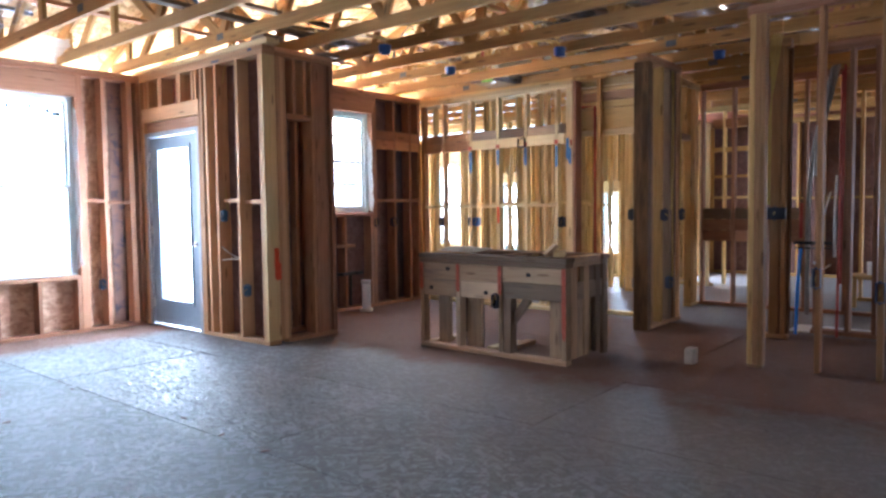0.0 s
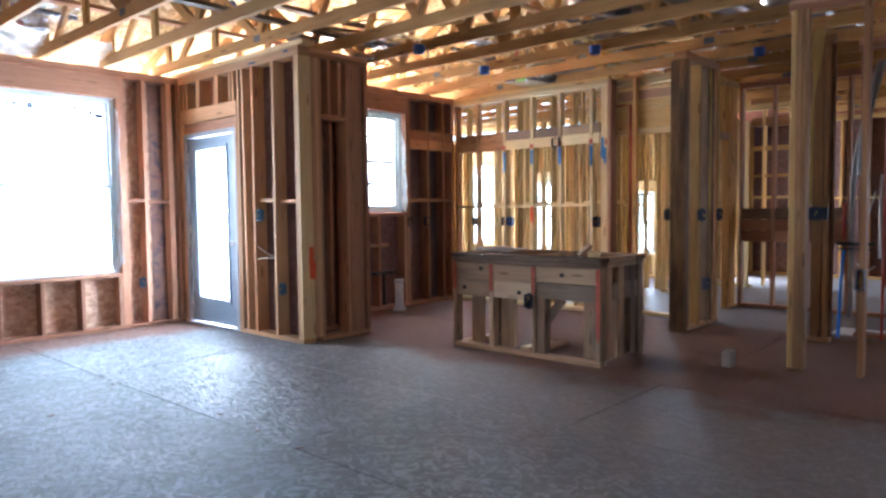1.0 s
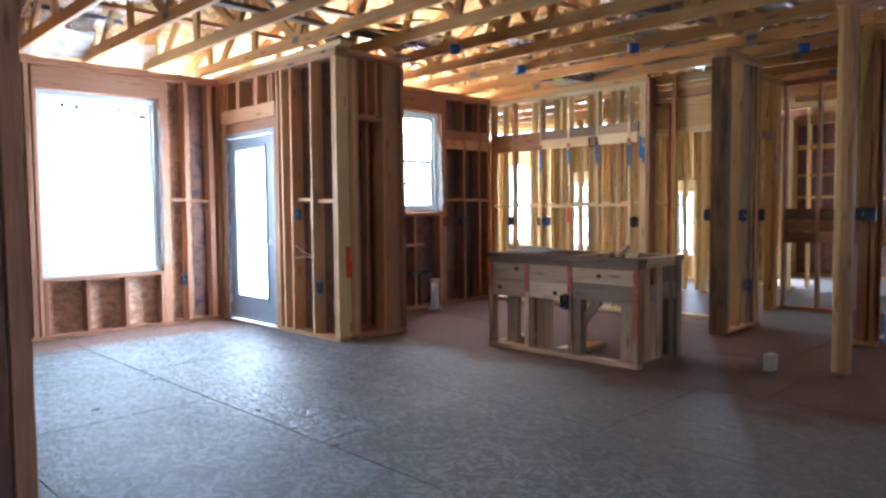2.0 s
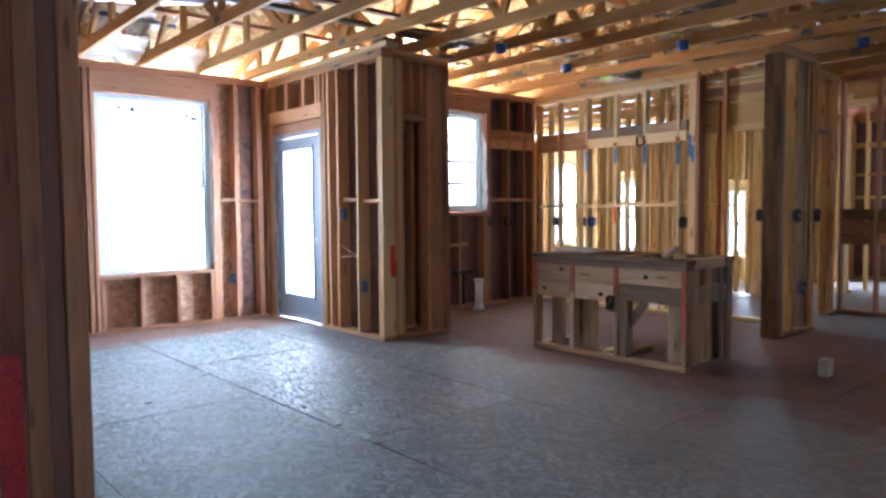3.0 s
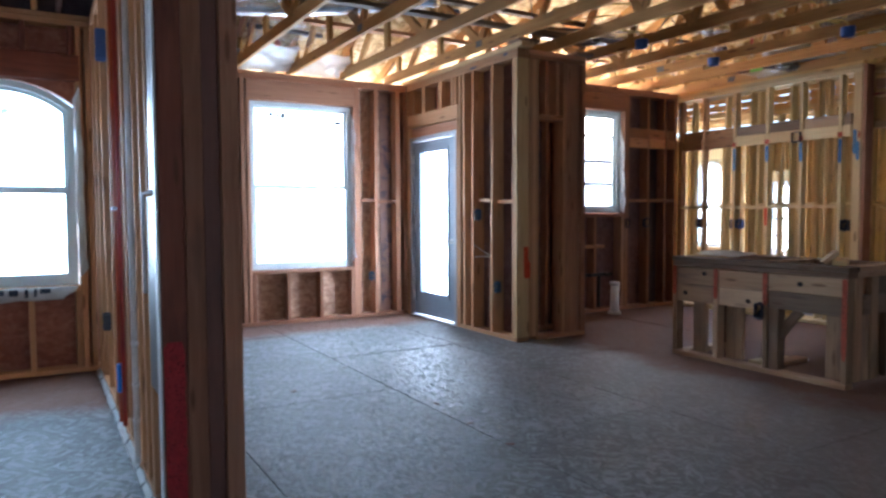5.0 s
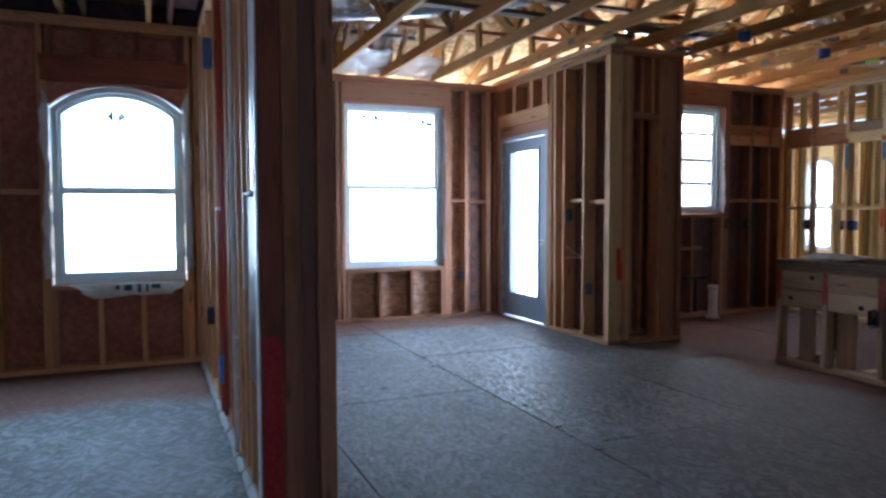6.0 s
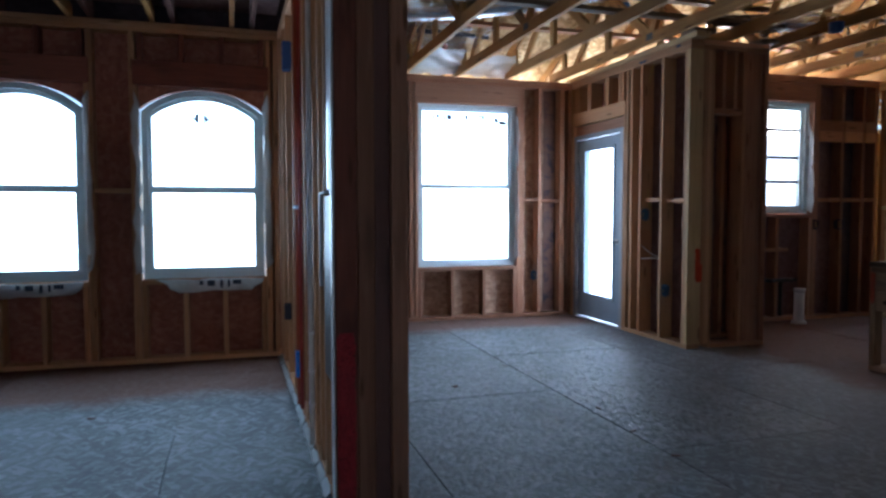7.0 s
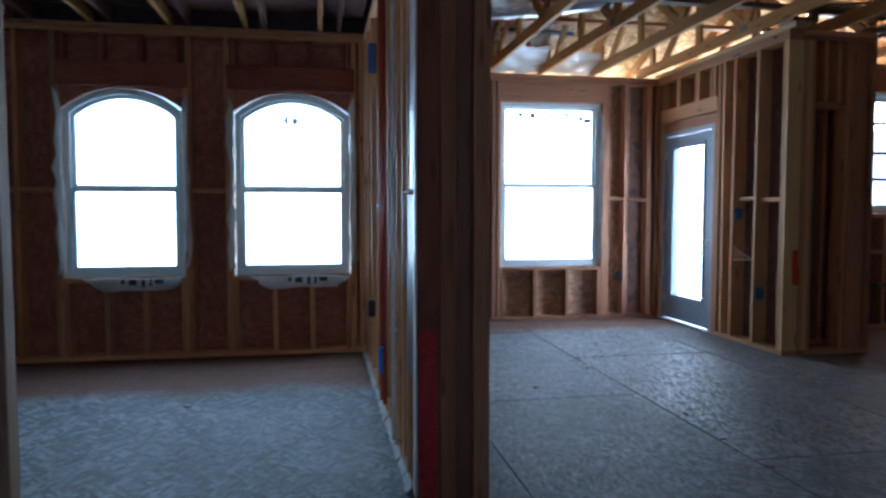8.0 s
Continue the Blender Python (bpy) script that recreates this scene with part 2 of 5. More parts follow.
# darker copy of SHEATH; carries the shade of the door and joist bays
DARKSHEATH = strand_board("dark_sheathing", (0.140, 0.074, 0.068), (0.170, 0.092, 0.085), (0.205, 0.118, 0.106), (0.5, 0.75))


def simple(name, color, rough=0.5, metal=0.0, vary=0.12, scale=18.0, bumps=0.0):
    m, n, l, b = nodes(name)
    vec, info = local_coords(n, l, (1, 1, 1))
    t = noise_tex(n, l, vec, scale, 5, 0.6)
    r = ramp(n, [(0.3, tuple(max(0, c * (1 - vary)) for c in color)), (0.7, tuple(min(1, c * (1 + vary)) for c in color))])
    l.new(t, r.inputs[0])
    l.new(r.outputs[0], b.inputs["Base Color"])
    b.inputs["Roughness"].default_value, b.inputs["Metallic"].default_value = rough, metal
    if bumps:
        bump(n, l, b, t, bumps, 0.01)
    return m


# near-black, for the kitchen corner bays and the arched room's eave
NEARBLACK = simple("near_black_sheet", (0.050, 0.033, 0.040), 0.85, vary=0.35, scale=14)


def blotched(name, low, high, scale):
    """Board with ragged dark blotches of damp."""
    m, n, l, b = nodes(name)
    vec, info = local_coords(n, l, (1, 1, 1))
    r = ramp(n, [(0.36, low), (0.44, tuple((p + q) / 2 for p, q in zip(low, high))), (0.52, high)])
    l.new(noise_tex(n, l, vec, scale, 6, 0.65, 0.6), r.inputs[0])
    l.new(r.outputs[0], b.inputs["Base Color"])
    b.inputs["Roughness"].default_value = 0.8
    return m


DAMP = blotched("damp_sheathing", (0.055, 0.042, 0.058), (0.20, 0.105, 0.072), 8.0)
VINYL = simple("white_vinyl", (0.64, 0.67, 0.69), 0.35, vary=0.06)
DOORPAINT = simple("grey_primed_steel", (0.19, 0.24, 0.295), 0.45, vary=0.08)
DOORFRAME = simple("primed_frame", (0.27, 0.28, 0.30), 0.5)
# white vinyl lets a little light through; the mix also imitates window glare
vt = VINYL.node_tree
v_thin, v_mix = vt.nodes.new("ShaderNodeBsdfTranslucent"), vt.nodes.new("ShaderNodeMixShader")
v_thin.inputs["Color"].default_value = (0.62, 0.88, 0.92, 1)
v_mix.inputs[0].default_value = 0.10
vt.links.new(vt.nodes["Principled BSDF"].outputs[0], v_mix.inputs[1])
vt.links.new(v_thin.outputs[0], v_mix.inputs[2])
vt.links.new(v_mix.outputs[0], vt.nodes["Material Output"].inputs["Surface"])
WRAP = simple("house_wrap", (0.70, 0.72, 0.73), 0.45, vary=0.15, scale=9, bumps=0.5)
SILVER = simple("silver_duct_foil", (0.62, 0.62, 0.64), 0.26, 1.0, 0.2, 7, 0.8)
DULLFOIL = simple("dusty_foil", (0.26, 0.25, 0.27), 0.42, 0.8, 0.3, 7, 0.6)
GALV = simple("galvanised_plate", (0.13, 0.125, 0.12), 0.55, 0.6, 0.25, 60)
STEELBLUE = simple("dull_blue_plastic", (0.03, 0.085, 0.16), 0.45)
BLUEBOX = simple("blue_plastic", (0.012, 0.065, 0.26), 0.4)
DUSTYBLUE = simple("dusty_blue_plastic", (0.05, 0.065, 0.11), 0.6)
HOSE = simple("clear_brown_tube", (0.23, 0.20, 0.18), 0.3, vary=0.25, scale=9)
DARKBOX = simple("dark_blue_plastic", (0.012, 0.016, 0.035), 0.45)
BLACK = simple("black_plastic", (0.012, 0.012, 0.014), 0.4)
PVC = simple("white_pipe", (0.64, 0.64, 0.66), 0.35, vary=0.05)
BLUEPIPE = simple("blue_pipe", (0.03, 0.24, 0.85), 0.35)
REDPIPE = simple("red_pipe", (0.36, 0.04, 0.025), 0.4)
ORANGEPIPE = simple("orange_pipe", (0.42, 0.075, 0.02), 0.4)
GREYTUBE = simple("clear_grey_tube", (0.58, 0.58, 0.58), 0.3)
CABLE = simple("yellow_cable", (0.44, 0.29, 0.06), 0.5)
WHITECABLE = simple("white_cable", (0.68, 0.66, 0.60), 0.5)
ORANGE = simple("orange_marking_paint", (0.42, 0.070, 0.028), 0.7, vary=0.35, scale=40)
RED = simple("red_marking_paint", (0.40, 0.018, 0.022), 0.6, vary=0.3, scale=30)
BLUEPAINT = simple("blue_marking_paint", (0.06, 0.19, 0.40), 0.7, vary=0.35, scale=40)
BRIGHTORANGE = simple("bright_marking_paint", (0.72, 0.085, 0.025), 0.7, vary=0.25, scale=40)
for paint in (ORANGE, BRIGHTORANGE, RED, BLUEPAINT):
    # sprayed paint is thin and patchy: bare wood shows between the specks
    pt, pn = paint.node_tree, paint.node_tree.nodes
    clear, over = pn.new("ShaderNodeBsdfTransparent"), pn.new("ShaderNodeMixShader")
    p_vec, _ = local_coords(pn, pt.links, (1, 1, 1))
    thin = ramp(pn, [(0.30, (0.8, 0.8, 0.8)), (0.46, (0.12, 0.12, 0.12))])
    pt.links.new(noise_tex(pn, pt.links, p_vec, 120.0, 4, 0.7), thin.inputs[0])
    pt.links.new(thin.outputs[0], over.inputs[0])
    pt.links.new(pn["Principled BSDF"].outputs[0], over.inputs[1])
    pt.links.new(clear.outputs[0], over.inputs[2])
    pt.links.new(over.outputs[0], pn["Material Output"].inputs["Surface"])
INK = simple("dark_print", (0.03, 0.05, 0.09), 0.6)
PAPER = simple("plan_paper", (0.66, 0.66, 0.64), 0.7)
STEEL = simple("brushed_steel", (0.45, 0.45, 0.46), 0.3, 1.0)
GROUND = simple("pale_dry_soil", (0.40, 0.35, 0.28), 0.9, vary=0.35, scale=0.6)

GLASS = bpy.data.materials.new("window_glass")
GLASS.use_nodes = True
gb = GLASS.node_tree.nodes["Principled BSDF"]
gb.inputs["Transmission Weight"].default_value = 1.0
gb.inputs["Roughness"].default_value = 0.0
gb.inputs["IOR"].default_value = 1.45
gb.inputs["Base Color"].default_value = (0.97, 0.99, 1.0, 1)

# ---- building helpers ----
rng = random.Random(7)
PLACE = {}
BOXES = {}


def thing(name, at=(0, 0, 0), label="", category="", group="", kind=""):
    ob = new(name)
    ob.empty_display_size = 0.1
    ob.location = at
    PLACE[ob.name] = Matrix.Translation(at)
    return tagged(ob, label, category, group, kind)


def mesh_part(name, me, parent, m, label=""):
    ob = new(name, me)
    if parent:
        ob.parent = parent
        ob.matrix_basis = PLACE[parent.name].inverted() @ m
    else:
        ob.matrix_basis = m
    PLACE[ob.name] = m.copy()
    if label:
        ob["label"] = label
    return ob


def box_mesh(size, mat, bev=0.004):
    key = (*[round(s, 4) for s in size], mat.name, bev)
    if key not in BOXES:
        bm = bmesh.new()
        bmesh.ops.create_cube(bm, size=1)
        bmesh.ops.scale(bm, vec=size, verts=bm.verts)
        bv = min(bev, min(size) * 0.3)
        if bv > 0.0008:
            bmesh.ops.bevel(bm, geom=bm.edges[:], offset=bv, segments=1, affect="EDGES")
        me = bpy.data.meshes.new("box")
        bm.to_mesh(me)
        bm.free()
        me.materials.append(mat)
        BOXES[key] = me
    return BOXES[key]


TURNS = {"x": Matrix(), "y": pose(0, 0, 0, 0, 0, 90), "z": pose(0, 0, 0, 0, -90, 0)}


def board(name, parent, x, y, z, mat, axis=None, label="", bev=0.004, loose=0.0):
    """A board between the given (low, high) limits; its grain runs along its longest side."""
    size = [hi - lo for lo, hi in (x, y, z)]
    if axis is None:
        axis = "xyz"[size.index(max(size))]
    dims = {"x": size, "y": [size[1], size[0], size[2]], "z": [size[2], size[1], size[0]]}[axis]
    mid = [(lo + hi) / 2 for lo, hi in (x, y, z)]
    j = [rng.uniform(-loose, loose) for _ in range(3)]
    m = Matrix.Translation(mid) @ pose(0, 0, 0, j[0] * 60, j[1] * 60, j[2] * 60) @ TURNS[axis]
    return mesh_part(name, box_mesh(dims, mat, bev), parent, m, label)


def beam(name, parent, a, b, w, h, mat, label=""):
    """A board from a to b, w wide across and h deep."""
    a, b = Vector(a), Vector(b)
    d = b - a
    q = d.to_track_quat("X", "Z").to_matrix().to_4x4()
    return mesh_part(name, box_mesh([round(d.length, 3), w, h], mat), parent, Matrix.Translation((a + b) / 2) @ q, label)


def bm_part(name, bm, mat, parent, m=None, label="", smooth=False):
    me = bpy.data.meshes.new(name)
    bmesh.ops.recalc_face_normals(bm, faces=bm.faces[:])
    bm.to_mesh(me)
    bm.free()
    me.materials.append(mat)
    if smooth:
        for p in me.polygons:
            p.use_smooth = True
    return mesh_part(name, me, parent, m or Matrix(), label)


def tube(name, parent, pts, r, mat, label="", sides=10, smooth_path=True):
    """A pipe or cable along a path."""
    pts = [Vector(p) for p in pts]
    if smooth_path and len(pts) > 2:
        for _ in range(3):
            cut = [pts[0]]
            for p, q in zip(pts, pts[1:]):
                cut += [p.lerp(q, 0.25), p.lerp(q, 0.75)]
            pts = cut + [pts[-1]]
    bm = bmesh.new()
    rings = []
    up = Vector((0.31, 0.17, 0.93))
    for i, p in enumerate(pts):
        d = (pts[min(i + 1, len(pts) - 1)] - pts[max(i - 1, 0)]).normalized()
        s = d.cross(up)
        if s.length < 0.05:
            s = d.cross(Vector((1, 0, 0)))
        s.normalize()
        t = d.cross(s)
        rings.append([bm.verts.new(p + r * (math.cos(a) * s + math.sin(a) * t)) for a in (2 * math.pi * k / sides for k in range(sides))])
    for a, b in zip(rings, rings[1:]):
        for k in range(sides):
            bm.faces.new((a[k], a[(k + 1) % sides], b[(k + 1) % sides], b[k]))
    bm.faces.new(rings[0])
    bm.faces.new(list(reversed(rings[-1])))
    return bm_part(name, bm, mat, parent, None, label, True)


def ring_part(name, parent, outer, inner, d0, d1, mat, m, label=""):
    """A frame between two outlines (x, z) of as many points, from depth d0 to d1."""
    bm = bmesh.new()
    loops = [[bm.verts.new((p[0], d, p[1])) for p in pts] for pts in (outer, inner) for d in (d0, d1)]
    k = len(outer)
    for i in range(k):
        j = (i + 1) % k
        for a, b in ((0, 1), (1, 3), (3, 2), (2, 0)):
            bm.faces.new((loops[a][i], loops[a][j], loops[b][j], loops[b][i]))
    return bm_part(name, bm, mat, parent, m, label)


def plate_part(name, parent, pts, d0, d1, mat, m, label=""):
    """A flat sheet with the outline (x, z), from depth d0 to d1."""
    bm = bmesh.new()
    a = [bm.verts.new((p[0], d0, p[1])) for p in pts]
    b = [bm.verts.new((p[0], d1, p[1])) for p in pts]
    bm.faces.new(a)
    bm.faces.new(list(reversed(b)))
    for i in range(len(pts)):
        j = (i + 1) % len(pts)
        bm.faces.new((a[i], a[j], b[j], b[i]))
    return bm_part(name, bm, mat, parent, m, label)


def arch_outline(w0, w1, z0, spring, top, steps=14):
    """An outline with a segmental arch on top, from lower left round to lower right."""
    half, rise, mid = (w1 - w0) / 2, top - spring, (w0 + w1) / 2
    pts = [(w0, z0)]
    if rise > 0.005:
        rad = (half * half + rise * rise) / (2 * rise)
        for i in range(steps + 1):
            x = -half + 2 * half * i / steps
            pts.append((mid + x, top - rad + math.sqrt(rad * rad - x * x)))
    else:
        pts += [(w0, top), (w1, top)]
    return pts + [(w1, z0)]


def glass_window(name, m, w, z0, spring, top, label, grid=(0, 0), meet=0.5, frame_w=0.045, depth=0.09, at_depth=0.0, e=0.034):
    """A vinyl window in a wall; local x runs along the wall, y outwards."""
    base = m @ Matrix.Translation((0, 0, z0))
    ob = new(name)
    ob.matrix_basis = base
    PLACE[ob.name] = base
    tagged(ob, label, "window", "windows", "structure")
    zs, zt = spring - z0, top - z0
    d = at_depth
    f = frame_w
    ring_part("window_frame", ob, arch_outline(-w / 2, w / 2, 0, zs, zt), arch_outline(-w / 2 + f, w / 2 - f, f, zs - f * 0.4, zt - f), d, d + depth, VINYL, base)
    s = f - 0.003
    mz = f + (zt - 2 * f) * meet
    iw = w / 2 - s
    low = ring_part("lower_sash", ob, arch_outline(-iw, iw, s, mz, mz), arch_outline(-iw + e, iw - e, s + e * 1.3, mz - e, mz - e), d + 0.012, d + 0.045, VINYL, base)
    upp = ring_part("upper_sash", ob, arch_outline(-iw, iw, mz - 0.01, zs - f * 0.5, zt - s), arch_outline(-iw + e, iw - e, mz + e - 0.01, zs - f * 0.5 - e * 0.4, zt - s - e), d + 0.05, d + 0.082, VINYL, base)
    g1 = plate_part("pane", low, arch_outline(-iw + e - 0.006, iw - e + 0.006, s + e, mz - e, mz - e + 0.006), d + 0.026, d + 0.030, GLASS, base)
    g2 = plate_part("pane", upp, arch_outline(-iw + e - 0.006, iw - e + 0.006, mz + e - 0.016, zs - f * 0.5 - e * 0.4, zt - s - e + 0.006), d + 0.064, d + 0.068, GLASS, base)
    for g in (g1, g2):
        g.visible_shadow = False
    for k in (-0.28, 0.28):
        mesh_part("sash_lock", box_mesh((0.06, 0.03, 0.022), VINYL), low, base @ Matrix.Translation((k * w, d + 0.03, mz + 0.012)))
    cols, rows = grid
    for sash, za, zb, dd in ((low, s + e, mz - e, d + 0.028), (upp, mz + e, zs - e, d + 0.066)):
        for i in range(1, rows):
            mesh_part("glazing_bar", box_mesh((2 * (iw - e) - 0.004, 0.018, 0.032), VINYL), sash, base @ Matrix.Translation((0, dd, za + (zb - za) * i / rows)))
        for i in range(1, cols):
            mesh_part("glazing_bar", box_mesh((0.016, 0.014, zb - za), VINYL), sash, base @ Matrix.Translation((-iw + e + 2 * (iw - e) * i / cols, dd, (za + zb) / 2)))
    return ob


def crumpled(name, parent, corners, nx, ny, amp, mat, label="", ragged=0.0, freq=6.0, seed=0.0):
    """A creased sheet over four corners, with thickness and ragged edges."""
    c = [Vector(p) for p in corners]
    nrm = (c[1] - c[0]).cross(c[3] - c[0]).normalized()
    bm = bmesh.new()
    grid = []
    for j in range(ny + 1):
        row = []
        for i in range(nx + 1):
            u, v = i / nx, j / ny
            p = c[0].lerp(c[1], u).lerp(c[3].lerp(c[2], u), v)
            edge = (c[1] - c[0]).normalized() * (ragged * noise.noise(p * freq * 1.7 + Vector((seed, 9, 4))) * (2 * u - 1))
            edge += (c[3] - c[0]).normalized() * (ragged * noise.noise(p * freq * 1.5 + Vector((2, seed, 7))) * (2 * v - 1))
            h = amp * (noise.noise(p * freq + Vector((seed, 0, 0))) + 0.5 * abs(noise.noise(p * freq * 2.3 + Vector((0, seed, 0)))))
            row.append(bm.verts.new(p + edge + nrm * h))
        grid.append(row)
    for j in range(ny):
        for i in range(nx):
            bm.faces.new((grid[j][i], grid[j][i + 1], grid[j + 1][i + 1], grid[j + 1][i]))
    bmesh.ops.solidify(bm, geom=bm.faces[:], thickness=0.0015)
    return bm_part(name, bm, mat, parent, None, label, True)


def spray(parent, axis, face, mid, half, z0, z1, mat, label, seed=0.0):
    """A ragged patch of marking paint on a board. axis: the way the board faces (x or y); face: its plane."""
    steps = 26
    left, right = [], []
    for i in range(steps + 1):
        z = z0 + (z1 - z0) * i / steps
        fade = min(1.0, 0.45 + 5.0 * i / steps, 0.75 + 6.0 * (steps - i) / steps)
        left.append((-half * fade * (0.90 + 0.16 * noise.noise((i * 0.83, seed, 1.3))), z))
        right.append((half * fade * (0.90 + 0.16 * noise.noise((i * 0.83, seed, 7.7))), z))
    turn = pose(mid, face, 0) if axis == "y" else pose(face, mid, 0, 0, 0, -90)
    return plate_part("paint_mark", parent, left + right[::-1], -0.0012, 0.0, mat, turn, label)


def device_box(name, at, facing, mat, label, size=(0.055, 0.05, 0.095), wires=True):
    """A wiring box nailed to a stud, open at the front. facing: the way its mouth looks."""
    base = look(at, Vector(at) + Vector(facing)) @ pose(0, 0, 0, 0, 0, 0)
    ob = new(name)
    ob.matrix_basis = base
    PLACE[ob.name] = base
    tagged(ob, label, "electrical box", "wiring boxes")
    w, d, h = size
    # local x across, y up, -z out of the mouth
    bm = bmesh.new()
    t = 0.004
    o = [(-w / 2, -h / 2), (w / 2, -h / 2), (w / 2, h / 2), (-w / 2, h / 2)]
    i_ = [(-w / 2 + t, -h / 2 + t), (w / 2 - t, -h / 2 + t), (w / 2 - t, h / 2 - t), (-w / 2 + t, h / 2 - t)]
    of, inf = [bm.verts.new((*p, -d / 2)) for p in o], [bm.verts.new((*p, -d / 2)) for p in i_]
    ob_, inb = [bm.verts.new((*p, d / 2)) for p in o], [bm.verts.new((*p, d / 2 - t)) for p in i_]
    for k in range(4):
        j = (k + 1) % 4
        bm.faces.new((of[k], of[j], inf[j], inf[k]))
        bm.faces.new((of[k], of[j], ob_[j], ob_[k]))
        bm.faces.new((inf[k], inf[j], inb[j], inb[k]))
    bm.faces.new(ob_)
    bm.faces.new(inb)
    shell = bm_part("box_shell", bm, mat, ob, base)
    for s in (-1, 1):
        mesh_part("nail_lug", box_mesh((0.012, 0.012, d * 0.9), mat, 0.001), shell, base @ Matrix.Translation((0, s * (h / 2 + 0.006), 0)))
    if wires:
        p = base.translation
        q = base.to_3x3() @ Vector((0, 1, 0))
        o = base.to_3x3() @ Vector((0, 0, -1))
        tube("wire_tail", ob, [p + q * 0.02 - o * 0.01, p + o * 0.02 + q * 0.01, p + o * 0.035 - q * 0.02], 0.003, CABLE, sides=6)
    return ob


TOP = 2.74
PLATE = 0.04


def stud_wall(name, axis, face, depth, span, studs, openings=(), mat=None, label="", sheath=None, fire=(), top=TOP, low=0.0, bottom_gaps=(), single_top=False, sheath_mat=None, plates=True, fire_in=0.0, header_mat=None, bay=0.40):
    """A framed wall. axis: the way it runs; face: the near side; depth: signed, away from the room.
    openings: (from, to, sill, head, header height). sheath: sheathing sheets behind the studs."""
    mat = mat or STUD
    ob = thing(name, (span[0] if axis == "x" else face, face if axis == "x" else span[0], low), label, "wall", "", "structure")
    d0, d1 = sorted((face, face + depth))

    def put(part_name, a0, a1, z0, z1, m=mat, dd=(0.0, 0.0), ax=None, lb="", loose=0.0):
        lim = ((a0, a1), (d0 + dd[0], d1 + dd[1])) if axis == "x" else ((d0 + dd[0], d1 + dd[1]), (a0, a1))
        return board(part_name, ob, lim[0], lim[1], (z0, z1), m, ax, lb, loose=loose)

    a, b = span
    if plates:
        gaps = sorted(bottom_gaps)
        start = a
        for g0, g1 in gaps + [(b, b)]:
            if g0 - start > 0.05:
                put("bottom_plate", start, g0, low, low + PLATE)
            start = g1
        put("top_plate", a, b, top - PLATE, top, dd=(0.001, -0.001))
        if not single_top:
            put("top_plate", a, b, top - 2 * PLATE - 0.002, top - PLATE - 0.002)
    zt = top - (PLATE if single_top else 2 * PLATE + 0.002)
    for s in studs:
        s0, w = (s, 0.038) if not isinstance(s, tuple) else s
        put("stud", s0 - w / 2, s0 + w / 2, low + PLATE, zt, loose=0.004)
    for o0, o1, sill, head, hh in openings:
        if hh:
            put("header", o0 - 0.04, o1 + 0.04, head, head + hh, header_mat or mat, dd=(0.0, -0.03) if depth > 0 else (0.03, 0.0))
        for s0 in (o0 - 0.04, o1 + 0.002):
            put("trimmer", s0, s0 + 0.038, low + PLATE, head)
        k = max(1, round((o1 - o0) / bay))
        if sill > low + 0.1:
            put("sill_plate", o0, o1, sill - PLATE, sill)
            for i in range(k + 1):
                c = o0 + 0.02 + (o1 - o0 - 0.04) * i / k
                put("cripple_stud", c - 0.019, c + 0.019, low + PLATE, sill - PLATE, loose=0.003)
        if zt - head - hh > 0.06:
            for i in range(k + 1):
                c = o0 + 0.02 + (o1 - o0 - 0.04) * i / k
                put("cripple_stud", c - 0.019, c + 0.019, head + hh, zt, header_mat or mat, loose=0.003)
    for f0, f1, z in fire:
        put("fire_block", f0, f1, z - 0.019, z + 0.019, dd=(0.004 + fire_in, -0.004))
    if sheath:
        s0, s1 = (d1, d1 + 0.012) if depth > 0 else (d0 - 0.012, d0)
        sm = sheath_mat or SHEATH

        def sheet(a0, a1, z0, z1):
            # sheets 1.22 wide with a joint between them
            n_ = max(1, math.ceil((a1 - a0) / 1.22 - 0.01))
            for i in range(n_):
                p, q = a0 + (a1 - a0) * i / n_ + 0.0015, a0 + (a1 - a0) * (i + 1) / n_ - 0.0015
                if z1 - z0 > 0.02 and q - p > 0.02:
                    lim = ((p, q), (s0, s1)) if axis == "x" else ((s0, s1), (p, q))
                    board("sheathing_sheet", ob, lim[0], lim[1], (z0, z1), sm, "z" if z1 - z0 > q - p else axis, bev=0.001)

        cur = sheath[0]
        for o0, o1, sill, head, hh in sorted(openings):
            sheet(cur, o0, low, top)
            sheet(o0, o1, low, sill)
            sheet(o0, o1, head, top)
            cur = o1
        sheet(cur, sheath[1], low, top)
    return ob

# ---- ground and floor ----
gm = bmesh.new()
bmesh.ops.create_grid(gm, x_segments=40, y_segments=40, size=1)
for v in gm.verts:
    v.co.x, v.co.y = (abs(v.co.x) ** 2.2) * math.copysign(900, v.co.x), (abs(v.co.y) ** 2.2) * math.copysign(900, v.co.y)
    v.co.z = -0.35
ground = bm_part("ground", gm, GROUND, None, None)
tagged(ground, "pale dry soil of the building plot", "ground", "", "structure")

